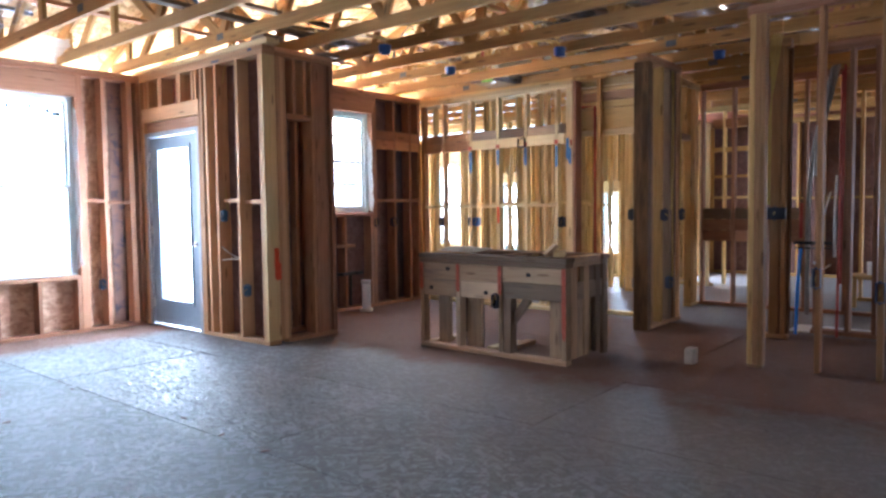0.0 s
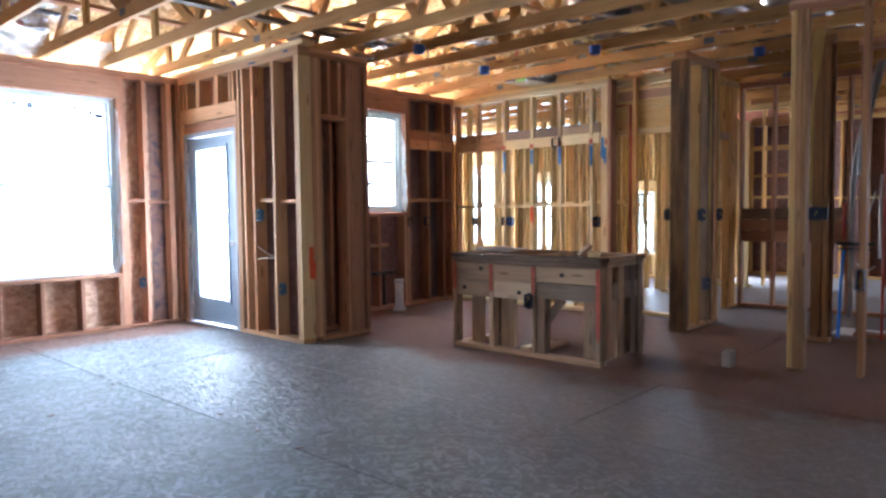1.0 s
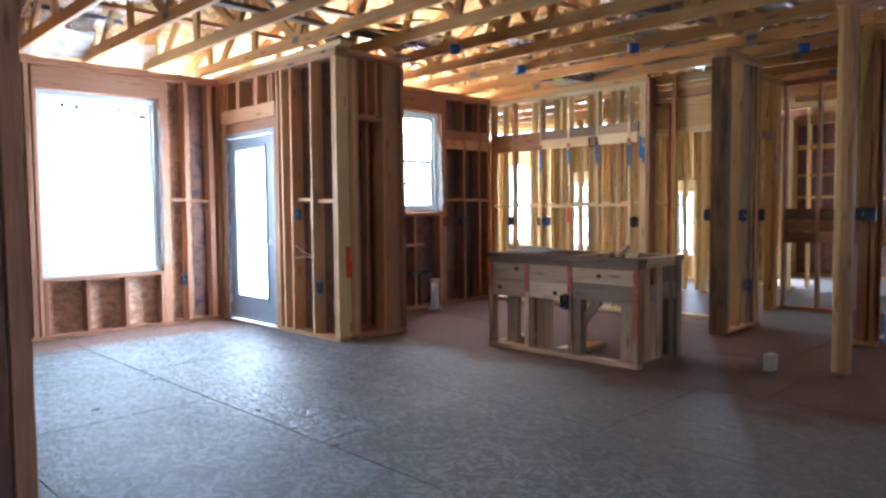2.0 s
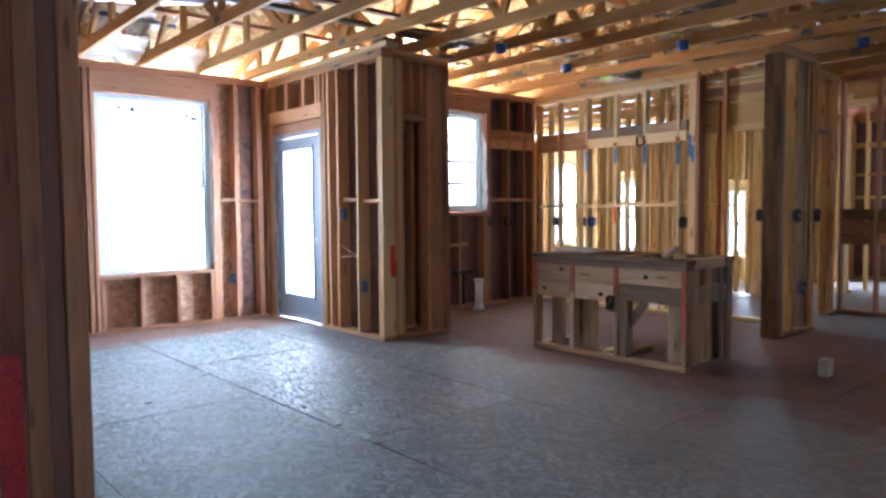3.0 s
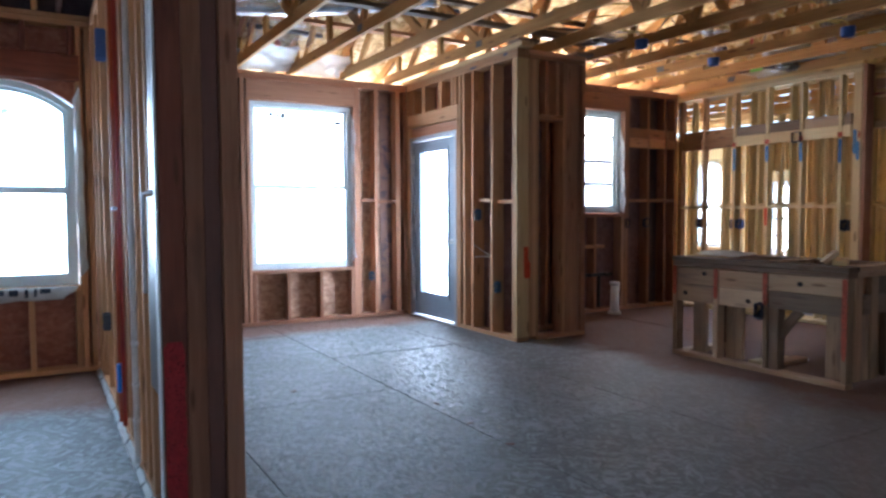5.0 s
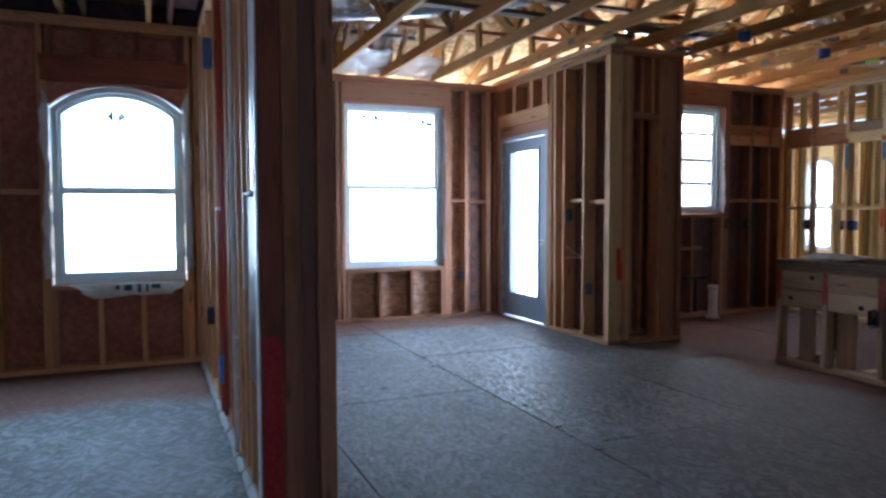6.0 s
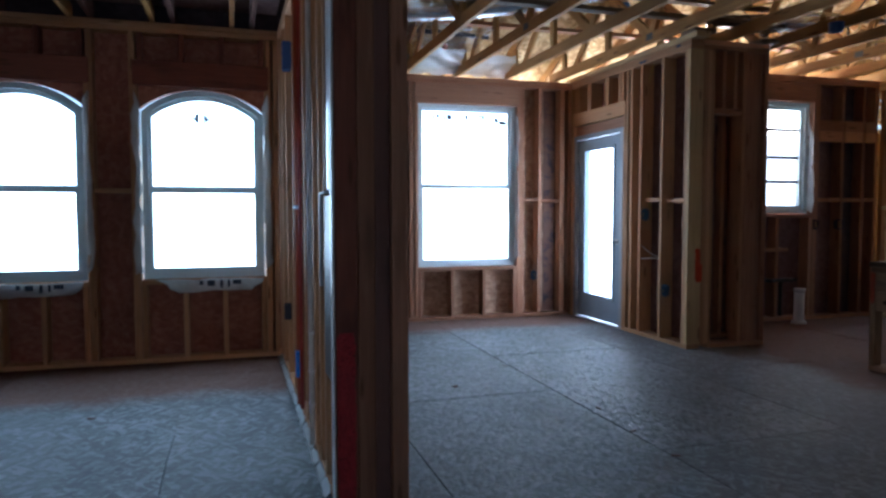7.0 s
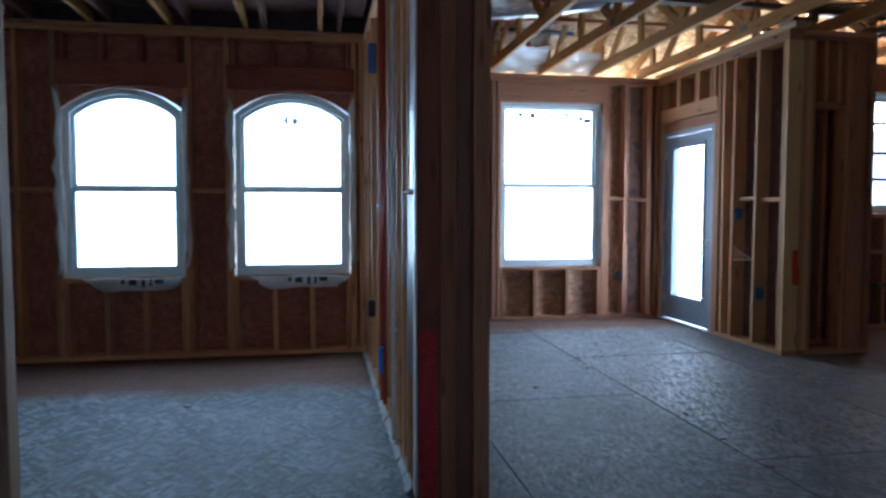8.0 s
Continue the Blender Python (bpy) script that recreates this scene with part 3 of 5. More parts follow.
floor = thing("floor", (0, 0, 0), "worn grey strand board subfloor with open joints, dusty brown in the kitchen", "floor", "", "structure")
board("floor_deck", floor, (-3.6, 13.8), (-3.9, 10.7), (-0.30, -0.021), GREYWOOD, "y", bev=0.0)
X0 = 2.12
JOINTS = {-1: 4.32, 0: 5.50, 1: 4.53, 2: 4.10}
for i in range(-5, 10):
    xa, xb = X0 + 1.22 * i, X0 + 1.22 * (i + 1)
    if xb < -3.5 or xa > 13.6:
        continue
    start = JOINTS.get(i, (5.50, 4.40)[i % 2]) - 2.44 * 5
    for j in range(9):
        ya, yb = start + 2.44 * j, start + 2.44 * (j + 1)
        ya, yb = max(ya, -3.8), min(yb, 10.6)
        if yb - ya < 0.1:
            continue
        gap = 0.0028 if 0.8 < xa < 3.3 and ya > -1 else (0.0015 if xa > 3.3 else 0.0008)
        dz = rng.uniform(-0.0012, 0.0012)
        board("floor_panel", floor, (max(xa, -3.5) + gap, min(xb, 13.6) - gap), (ya + gap, yb - gap), (-0.019 + dz, dz), SMOOTHFLOOR if i == 0 and ya > 2.9 else FLOOR, "y", bev=0.0016 if gap > 0.002 else 0.001)

# ---- outer walls of the great room ----
wall_window = stud_wall("wall_north", "x", 7.48, 0.14, (0.54, 3.87), [0.56, 0.97, 1.38, 1.79, (1.92, 0.05), (3.235, 0.06), 3.47, (3.76, 0.06), 3.85],
                        [(2.0, 3.18, 0.60, 2.44, 0.215)], REDSTUD,
                        "framed outer wall with a tall window, tan sheathing behind the studs", (0.54, 4.02),
                        [(1.40, 1.77, 1.37), (3.265, 3.45, 1.37), (3.49, 3.73, 1.355)], sheath_mat=PALESHEATH)
wall_jog = stud_wall("wall_jog", "y", 0.54, -0.14, (6.19, 7.48), [6.23, 6.6, 7.0, 7.4], (), REDSTUD, "short framed outer wall beside the window bay", (6.19, 7.63))
wall_door = stud_wall("wall_east", "y", 3.87, 0.14, (5.25, 7.475), [(5.31, 0.038), 5.67, 6.02, (6.185, 0.036), (6.27, 0.04), (7.455, 0.04)],
                      [(6.335, 7.395, 0.0, 2.215, 0.0)], TAN,
                      "framed wall with a glazed door and open stud bays", (5.42, 7.62),
                      [(5.33, 5.65, 1.33), (5.69, 6.00, 1.345)], bottom_gaps=[(6.335, 7.395)], fire_in=0.05)
# darker sheets put the shade of the stud bays into the sheathing
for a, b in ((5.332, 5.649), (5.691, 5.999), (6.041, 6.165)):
    board("dark_sheet", wall_door, (4.000, 4.004), (a, b), (0.045, 2.65), DARKSHEATH, "z", "sheathing behind the studs, darkened for the shade in the bays", bev=0.0)
# paler lumber puts the sunlit band into this plate's colour
board("cap_plate", wall_door, (3.866, 4.006), (5.17, 7.60), (2.742, 2.790), PALE, "y", "third plate along the wall top, paler for its sunlit band")
board("door_header", wall_door, (3.868, 3.98), (6.30, 7.435), (2.215, 2.365), TAN)
board("shim_board", wall_door, (3.905, 3.98), (6.30, 7.435), (2.105, 2.213), REDSTUD)
for c in (6.42, 6.66, 7.07, 7.30):
    board("cripple_stud", wall_door, (3.872, 4.008), (c - 0.019, c + 0.019), (2.367, 2.655), TAN)
board("damp_sheet", wall_window, (3.575, 3.728), (7.606, 7.612), (0.045, 2.65), DAMP, "z", "sheathing with dark blotches of damp", bev=0.0)
# built-up corner post at the free end
for k, (xa, xb, ya, yb) in enumerate([(4.012, 4.05, 5.25, 5.385), (4.052, 4.10, 5.252, 5.39)]):
    board("post_ply", wall_door, (xa, xb), (ya, yb), (PLATE, 2.655), TAN, "z")
board("end_stud", wall_door, (3.868, 4.010), (5.25, 5.289), (PLATE, 2.655), PALE, "z", "pale golden end stud")

# narrow portal between door wall and kitchen
closet = stud_wall("wall_closet", "x", 5.25, 0.14, (4.012, 4.71), [(4.44, 0.036)], (), RUST,
                   "narrow framed portal with a wide post and a high lintel", bottom_gaps=[(4.012, 4.14)])
board("lintel", closet, (4.135, 4.42), (5.256, 5.385), (2.10, 2.15), RUST)
board("wide_post", closet, (4.462, 4.60), (5.252, 5.292), (PLATE, 2.655), REDSTUD, "z", "wide rust-brown post board")
board("post_ply", closet, (4.604, 4.642), (5.262, 5.38), (PLATE, 2.655), REDSTUD, "z")
board("post_ply", closet, (4.648, 4.705), (5.246, 5.38), (PLATE, 2.655), REDSTUD, "z")
board("post_ply", closet, (4.462, 4.60), (5.30, 5.385), (PLATE, 2.655), END, "z")
board("post_ply", closet, (4.103, 4.135), (5.26, 5.39), (0.0, 2.655), TAN, "z")
for c in (4.235, 4.36):
    board("cripple_stud", closet, (c - 0.019, c + 0.019), (5.262, 5.385), (2.152, 2.655), RUST)
board("fire_block", closet, (4.20, 4.42), (5.63, 5.668), (1.36, 1.40), RUST, "x")
closet_back = stud_wall("wall_closet_back", "x", 5.66, 0.09, (4.02, 4.72), [4.05, 4.235, 4.40, 4.56, 4.70], (), RUST, "back row of rusty brown studs behind the portal", (4.02, 4.72), sheath_mat=DAMP)
device_box("switch_box", (4.37, 5.64, 1.12), (0, -1, 0), DARKBOX, "dark switch box inside the portal")
board("plate_end", closet, (3.86, 4.10), (5.20, 5.40), (2.792, 2.828), GREYWOOD, "x")
board("plate_end", closet, (4.56, 4.76), (5.20, 5.40), (2.742, 2.772), GREYWOOD, "x")

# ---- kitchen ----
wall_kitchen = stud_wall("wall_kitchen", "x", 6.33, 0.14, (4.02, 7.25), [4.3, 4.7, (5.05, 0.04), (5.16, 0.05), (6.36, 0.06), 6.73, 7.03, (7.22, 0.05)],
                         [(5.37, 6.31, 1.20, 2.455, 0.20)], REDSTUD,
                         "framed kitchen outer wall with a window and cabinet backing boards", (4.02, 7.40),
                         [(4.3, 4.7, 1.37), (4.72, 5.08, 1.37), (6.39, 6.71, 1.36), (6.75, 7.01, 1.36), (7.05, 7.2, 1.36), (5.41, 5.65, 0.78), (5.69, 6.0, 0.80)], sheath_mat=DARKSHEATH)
for a, b in ((6.39, 6.71), (6.75, 7.01), (7.05, 7.195)):
    board("backing_board", wall_kitchen, (a, b), (6.325, 6.363), (2.14, 2.26), REDSTUD)
    board("backing_board", wall_kitchen, (a, b), (6.322, 6.360), (2.02, 2.138), RUST)

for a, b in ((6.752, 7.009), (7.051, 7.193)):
    board("felt_sheet", wall_kitchen, (a, b), (6.455, 6.461), (0.045, 2.65), NEARBLACK, "z", "near-black sheet behind the studs", bev=0.0)

wall_k_back = stud_wall("wall_kitchen_back", "y", 7.25, 0.09, (3.985, 6.33), [(4.03, 0.085), 4.20, 4.63, 5.04, 5.47], (), PALE,
                        "bare stud wall behind the kitchen with two rows of backing boards and paint marks", None,
                        [(4.22, 4.61, 1.27), (4.65, 5.02, 1.27), (5.06, 5.45, 1.265), (5.49, 5.90, 1.27), (5.94, 6.27, 1.27)], top=2.71)
# browner lumber at the corner end puts the shadow there into the wood
for c, w_ in ((5.92, 0.038), (6.29, 0.05)):
    board("stud", wall_k_back, (7.25, 7.34), (c - w_ / 2, c + w_ / 2), (PLATE, 2.628), BROWN)
K_STUDS = [4.075, 4.20, 4.63, 5.04, 5.47, 5.92, 6.265]
for i, (a, b) in enumerate(zip(K_STUDS, K_STUDS[1:])):
    board("backing_board", wall_k_back, (7.262, 7.300), (a + 0.02, b - 0.02), (2.112, 2.225), ISLAND if i < 2 else GREYWOOD if i < 4 else BROWN)
    board("backing_board", wall_k_back, (7.246, 7.284), (a + 0.02, b - 0.02), (1.99, 2.110), PALE if i < 4 else BROWN)
board("shim_plate", wall_k_back, (7.268, 7.332), (3.985, 6.33), (2.712, 2.743), STUD)
board("side_stud", wall_k_back, (7.25, 7.39), (3.945, 3.983), (0.0, 2.70), REDSTUD)

# second row of studs, back to back with it
wall_k_second = stud_wall("wall_hall_side", "y", 7.41, 0.09, (3.23, 6.6), [3.25, 3.97, 4.43, 4.53, 4.86, 5.27, 5.36, 5.72, 6.22], (), YELLOWPINE,
                          "second row of yellow studs behind the kitchen wall", None,
                          [(3.85, 4.4, 1.30), (4.55, 4.84, 1.30), (4.88, 5.25, 1.30), (5.38, 5.7, 1.30)], top=2.71)
for z0, z1, mt in ((2.13, 2.365, HEADWOOD), (2.375, 2.452, HEADWOOD), (2.462, 2.555, TAN), (2.565, 2.60, HEADWOOD)):
    board("header", wall_k_second, (7.415, 7.453), (3.275, 3.945), (z0, z1), mt)
board("header", wall_k_second, (7.402, 7.453), (3.275, 3.945), (2.06, 2.125), PALE)
board("side_stud", wall_k_second, (7.356, 7.408), (3.685, 3.732), (0.0, 2.70), STUD)

# dark weathered post and the short wall behind it
wall_stub = stud_wall("wall_stub", "x", 2.80, 0.12, (6.60, 7.50), [(6.72, 0.04), (7.44, 0.05)], (), BROWN, "short stud wall ending in a weathered post")
board("stud", wall_stub, (7.175, 7.225), (2.80, 2.92), (PLATE, 2.655), GREYWOOD)
board("stud", wall_stub, (6.96, 7.0), (2.80, 2.92), (PLATE, 2.655), STUD)
board("end_post", wall_stub, (6.575, 6.66), (2.785, 2.935), (0.0, 2.655), DARKPOST, label="dark weathered post")
board("stud", wall_stub, (7.28, 7.33), (2.795, 2.93), (PLATE, 2.655), DARKPOST)

wall_hall = stud_wall("wall_hall", "x", 3.05, 0.09, (7.92, 8.80), [7.94, 8.52, (8.62, 0.05), (8.70, 0.05)], (), STUD, "hall wall with a door opening", bottom_gaps=[(7.96, 8.5)])
board("header", wall_hall, (7.96, 8.5), (3.06, 3.13), (2.03, 2.10), BROWN)
for c in (8.08, 8.35):
    board("cripple_stud", wall_hall, (c - 0.019, c + 0.019), (3.055, 3.135), (2.10, 2.655), STUD)
wall_cross = stud_wall("wall_cross", "y", 8.81, 0.09, (0.2, 3.06), [3.03, 2.655, 2.27, 1.86, 1.45, 1.04, 0.63, 0.25], (), REDSTUD, "stud wall across the hall with three low backing boards")
for z in (0.80, 0.937, 1.074):
    for a, b in ((2.68, 3.01), (2.29, 2.63), (1.88, 2.25)):
        board("backing_board", wall_cross, (8.815, 8.853), (a, b), (z, z + 0.132), GREYWOOD if z > 1.0 else REDSTUD)

# ---- wash room framing ----
# darker, redder lumber stands in for the wash room's dimmer light
wall_wash = stud_wall("wall_wash_room", "y", 5.62, 0.09, (-2.4, 1.60), [], (), REDSTUD, "open stud wall in front of the wash room", bottom_gaps=[(-2.4, 1.60)])
for c in (1.09, 0.70, 0.31, -0.1, -0.5, -0.9, -1.3, -1.7, -2.1):
    board("stud", wall_wash, (5.62, 5.71), (c - 0.019, c + 0.019), (0.0, 2.655), BROWN, loose=0.003)
for k, m_ in enumerate((BROWN, BROWN, STUD)):
    board("post_ply", wall_wash, (5.553, 5.642), (1.447 + 0.038 * k, 1.484 + 0.038 * k), (0.022, 2.655), m_, "z")
board("post_shim", wall_wash, (5.556, 5.64), (1.45, 1.558), (0.0, 0.02), DARKPOST, "y")
wall_wash_side = stud_wall("wall_wash_side", "y", 6.90, 0.09, (1.585, 1.86), [(1.832, 0.04), (1.705, 0.085), (1.635, 0.036)], (), BROWN, "narrow stud wall with yellow cables beside the wash room")
board("stud", wall_wash_side, (6.965, 7.02), (1.59, 1.75), (PLATE, 2.655), DARKPOST, "z")
wall_plumb = stud_wall("wall_plumbing", "y", 7.36, 0.14, (-2.4, 1.49), [1.45, 1.18, 0.97, 0.55, 0.14, -0.3, -0.7, -1.1], (), REDSTUD, "plumbing wall of reddish studs")
wall_back_room = stud_wall("wall_back_room", "y", 10.2, 0.09, (-2.4, 1.6), [1.5, 1.1, 0.7, 0.3, -0.1, -0.5, -0.9], (), STUD, "far stud wall in a back room")

# ---- front rooms behind ----
wall_front = stud_wall("wall_front", "y", 11.45, 0.14, (4.3, 10.5), [4.4, 4.75, 5.08, 5.34, 5.82, 5.98, 6.2, 6.35, 6.55, 6.78, 7.2, 8.1, 8.4, 8.70, 9.74, 10.1, 10.4],
                       [(5.40, 5.72, 0.42, 1.50, 0.2), (7.28, 7.94, 0.42, 1.74, 0.2), (8.93, 9.56, 0.50, 2.22, 0.2)], YELLOWPINE,
                       "framed front wall with tall windows", (4.3, 10.6), [(4.42, 5.06, 1.27), (5.8, 6.8, 1.27), (8.0, 8.8, 1.27)], sheath_mat=FRONTSHEATH)
wall_front_return = stud_wall("wall_front_return", "x", 10.5, 0.14, (7.3, 11.6), [7.4, 7.8, 8.2, 10.6, 11.0, 11.4], [(8.3, 10.4, 0.6, 2.1, 0.25)], STUD, "framed side wall of the front room", (7.3, 11.6), sheath_mat=FRONTSHEATH)
wall_entry = stud_wall("wall_entry", "y", 13.2, 0.14, (-2.5, 4.3), [-2.3, -1.9, 0.1, 0.5, 0.9, 1.3, 1.7, 2.1, 2.5, 2.9, 3.3, 3.7], [(-1.58, -0.22, 0.4, 2.05, 0.25)], STUD, "far framed wall with an added, unseen window at the end of the hall", (-2.5, 4.5), [(1.72, 2.08, 1.35), (2.12, 2.48, 1.35), (2.52, 2.88, 1.35), (2.92, 3.28, 1.35), (3.32, 3.68, 1.35)], sheath_mat=DARKSHEATH)
wall_hall_far = stud_wall("wall_hall_far", "y", 10.9, 0.09, (2.55, 4.25), [2.6, 2.78, 3.05, 3.42, 3.75, 4.2], (), YELLOWPINE, "stud wall with boards at the far end of the hall", None, [(2.8, 3.03, 1.36), (3.07, 3.40, 1.36), (3.44, 3.6, 1.36)], bottom_gaps=[(3.07, 3.6)])
for z0, z1, mt in ((1.66, 1.70, STUD), (2.05, 2.12, STUD), (2.42, 2.55, BROWN)):
    board("blocking", wall_hall_far, (10.905, 10.943), (2.80, 3.60), (z0, z1), mt, "y")
wall_front_step = stud_wall("wall_front_step", "x", 4.3, 0.14, (11.6, 13.2), [11.64, 12.42, 12.8, 13.15], [(11.72, 12.30, 0.10, 2.08, 0.2)], STUD, "short framed outer wall with an unseen opening added for hall light", (11.6, 13.35))
for i in range(6, 10):
    # open under these to the front eave
    z = 2.77 + i * 0.113
    board("gable_board", wall_front, (11.50, 11.52), (4.3, 10.5), (z, z + 0.110), STUD, "y")
far_partition = stud_wall("wall_front_inner", "y", 9.6, 0.09, (4.3, 6.9), [(6.735, 0.09), (6.46, 0.06), (6.175, 0.08), (5.905, 0.11), (5.65, 0.07), (5.43, 0.09), (5.18, 0.07), (5.05, 0.04), (4.865, 0.10), (4.67, 0.04), (4.48, 0.04), (4.385, 0.07)], (), YELLOWPINE, "inner stud wall of doubled yellow studs in the front room", None, [(5.70, 5.84, 1.27), (5.46, 5.6, 1.27), (5.23, 5.38, 1.27), (4.92, 5.02, 1.27), (6.23, 6.42, 1.27), (4.70, 4.81, 1.27)], bottom_gaps=[(4.42, 4.80)])
far_partition2 = stud_wall("wall_front_room", "y", 9.2, 0.09, (6.9, 9.2), [6.95, 7.10, 7.70, 7.95, 8.25, 8.45, 8.9], (), YELLOWPINE, "yellow stud wall in front of the far windows", None, [(6.97, 7.08, 1.27), (7.72, 7.93, 1.27), (7.97, 8.23, 1.27)])

board("door_jamb", wall_hall_far, (10.86, 10.90), (3.62, 3.77), (0.0, 2.5), PALE, "z", "pale door jamb")

# ---- arched window room ----
wall_arch = stud_wall("wall_arch", "x", 6.05, 0.14, (-3.2, 0.53), [-3.15, -2.75, -2.35, (-2.06, 0.045), (-1.04, 0.045), (-0.73, 0.045), (0.315, 0.04), (0.375, 0.045)],
                      [(-2.02, -1.08, 0.68, 2.24, 0.20), (-0.69, 0.285, 0.68, 2.24, 0.20)], TAN,
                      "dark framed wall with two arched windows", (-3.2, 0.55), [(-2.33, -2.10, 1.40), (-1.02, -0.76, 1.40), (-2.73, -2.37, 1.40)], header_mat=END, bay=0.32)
for a, b in ((-2.06, -1.04), (-0.73, 0.325)):
    mid, half = (a + b) / 2, (b - a) / 2 - 0.04
    top_arc = arch_outline(-half, half, 2.02, 2.06, 2.235)[1:-1]
    plate_part("arch_filler", wall_arch, [(-half, 2.238)] + top_arc + [(half, 2.238)], 0.0, 0.10, SHEATH, Matrix.Translation((mid, 6.085, 0)))
wall_west = stud_wall("wall_west", "y", -3.2, -0.14, (-3.6, 6.05), [-3.5 + 0.41 * i for i in range(23)], (), REDSTUD, "framed side wall of the arched window room", (-3.76, 6.2))
wall_south = stud_wall("wall_south", "x", -3.6, -0.14, (-3.2, 13.2), [-3.0, -2.4, -1.9, 0.3, 0.8, 1.4, 2.1, 2.55, 4.05, 4.5, 5.3, 6.1, 6.9, 7.7, 8.5, 9.3, 10.1, 11.0, 12.0, 13.0],
                       [(-1.75, 0.15, 0.75, 2.15, 0.25), (2.65, 3.95, 0.75, 2.15, 0.25)], REDSTUD, "framed back wall of the great room with two added windows", (-3.36, 13.4))

# unseen roof, added only to keep direct sun out of the back windows
porch = thing("sun_block_roof", (-0.8, -4.8, 2.6), "unseen roof added to keep the sun off the back windows", "porch roof", "", "structure")
board("porch_sheet", porch, (-3.3, 5.2), (-6.6, -3.76), (2.55, 2.57), SHEATH, "x")

# ---- partition between the rooms ----
partition = stud_wall("wall_partition", "y", 0.40, 0.09, (2.86, 6.04), [3.13, 3.33, 3.56, 4.0, 4.42, 4.72, 5.26, 5.66, 5.98], (), TAN, "partition of bare studs with pipes between two rooms")
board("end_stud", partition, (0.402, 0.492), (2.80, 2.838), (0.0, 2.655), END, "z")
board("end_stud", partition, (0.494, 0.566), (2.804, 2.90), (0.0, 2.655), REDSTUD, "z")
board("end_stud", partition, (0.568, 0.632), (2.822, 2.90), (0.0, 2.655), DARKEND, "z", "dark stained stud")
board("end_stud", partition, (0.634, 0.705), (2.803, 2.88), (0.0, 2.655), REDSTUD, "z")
spray(partition, "y", 2.7992, 0.443, 0.042, 0.0, 0.74, RED, "red spray paint on the post", 3.0)
seal = thing("sill_gasket", (0.39, 4.4, 0), "white foam sill gasket sticking out under the partition plate", "gasket")
GASKET = [2.93, 3.13, 3.33, 3.56, 4.0, 4.42, 4.72, 5.26, 5.66, 6.0]
for k, (a, b) in enumerate(zip(GASKET, GASKET[1:])):
    crumpled("gasket_strip", seal, [(0.366 + 0.006 * (k % 2), a + 0.004, 0.004), (0.372, b - 0.004, 0.004), (0.396, b - 0.004, 0.030), (0.396, a + 0.004, 0.036)], 12, 4, 0.006, WRAP, ragged=0.012, freq=9.0, seed=k * 1.7)
jamb = stud_wall("wall_jamb", "x", 2.80, 0.09, (-3.2, -1.145), [(-1.166, 0.042), (-1.21, 0.042), -1.6, -2.0, -2.4, -2.8], (), GREYWOOD, "stud wall ending at a wide opening")

# ---- windows and door ----
glass_window("window_1", pose(2.59, 7.535, 0), 1.17, 0.605, 2.435, 2.435, "tall white vinyl sash window, glare white outside", e=0.029)
base2 = pose(5.84, 6.40, 1.21)
win2 = new("window_2")
win2.matrix_basis = base2
PLACE[win2.name] = base2
tagged(win2, "white vinyl kitchen window with three thin glazing bars", "window", "windows", "structure")
ring_part("window_frame", win2, [(-0.46, 0), (-0.46, 1.24), (0.46, 1.24), (0.46, 0)], [(-0.415, 0.045), (-0.415, 1.195), (0.415, 1.195), (0.415, 0.045)], 0.0, 0.09, VINYL, base2)
sash2 = ring_part("sash", win2, [(-0.412, 0.048), (-0.412, 1.192), (0.412, 1.192), (0.412, 0.048)], [(-0.375, 0.085), (-0.375, 1.155), (0.375, 1.155), (0.375, 0.085)], 0.03, 0.07, VINYL, base2)
pane2 = plate_part("pane", sash2, [(-0.38, 0.08), (-0.38, 1.16), (0.38, 1.16), (0.38, 0.08)], 0.048, 0.052, GLASS, base2)
pane2.visible_shadow = False
for z in (0.353, 0.628, 0.938):
    mesh_part("glazing_bar", box_mesh((0.748, 0.016, 0.036), BLACK, 0.002), sash2, base2 @ Matrix.Translation((0, 0.062, z)))
glass_window("window_3", pose(-1.55, 6.10, 0), 0.92, 0.685, 2.04, 2.225, "white vinyl sash window with an arched head", meet=0.475)
glass_window("window_4", pose(-0.20, 6.10, 0), 0.95, 0.685, 2.04, 2.225, "white vinyl sash window with an arched head", meet=0.475)
glass_window("window_5", pose(11.50, 9.245, 0, 0, 0, -90), 0.61, 0.51, 1.98, 2.21, "narrow arched window in the front wall", meet=0.5, grid=(1, 2), frame_w=0.035)
plate_part("arch_filler", wall_front, [(-0.40, 2.24)] + arch_outline(-0.365, 0.365, 1.90, 1.955, 2.19)[1:-1] + [(0.40, 2.24)], 0.0, 0.02, DECK, pose(11.47, 9.20, 0, 0, 0, -90))
glass_window("window_6", pose(11.50, 7.61, 0, 0, 0, -90), 0.64, 0.43, 1.73, 1.73, "front room window seen between studs", grid=(2, 2))
glass_window("window_7", pose(11.50, 5.56, 0, 0, 0, -90), 0.31, 0.43, 1.49, 1.49, "front room window seen between studs")
# out of view, added to light the hall
glass_window("window_8", pose(13.25, -0.9, 0, 0, 0, -90), 1.33, 0.41, 2.04, 2.04, "unseen window added at the end of the hall for light")
glass_window("window_9", pose(9.35, 10.55, 0), 2.08, 0.61, 2.09, 2.09, "wide unseen window added to light the front room", grid=(3, 2))

# unseen back windows, added to let the fill lamps in
glass_window("window_10", pose(-0.8, -3.65, 0, 0, 0, 180), 1.88, 0.76, 2.14, 2.14, "unseen window added in the back wall for fill light", grid=(2, 1))

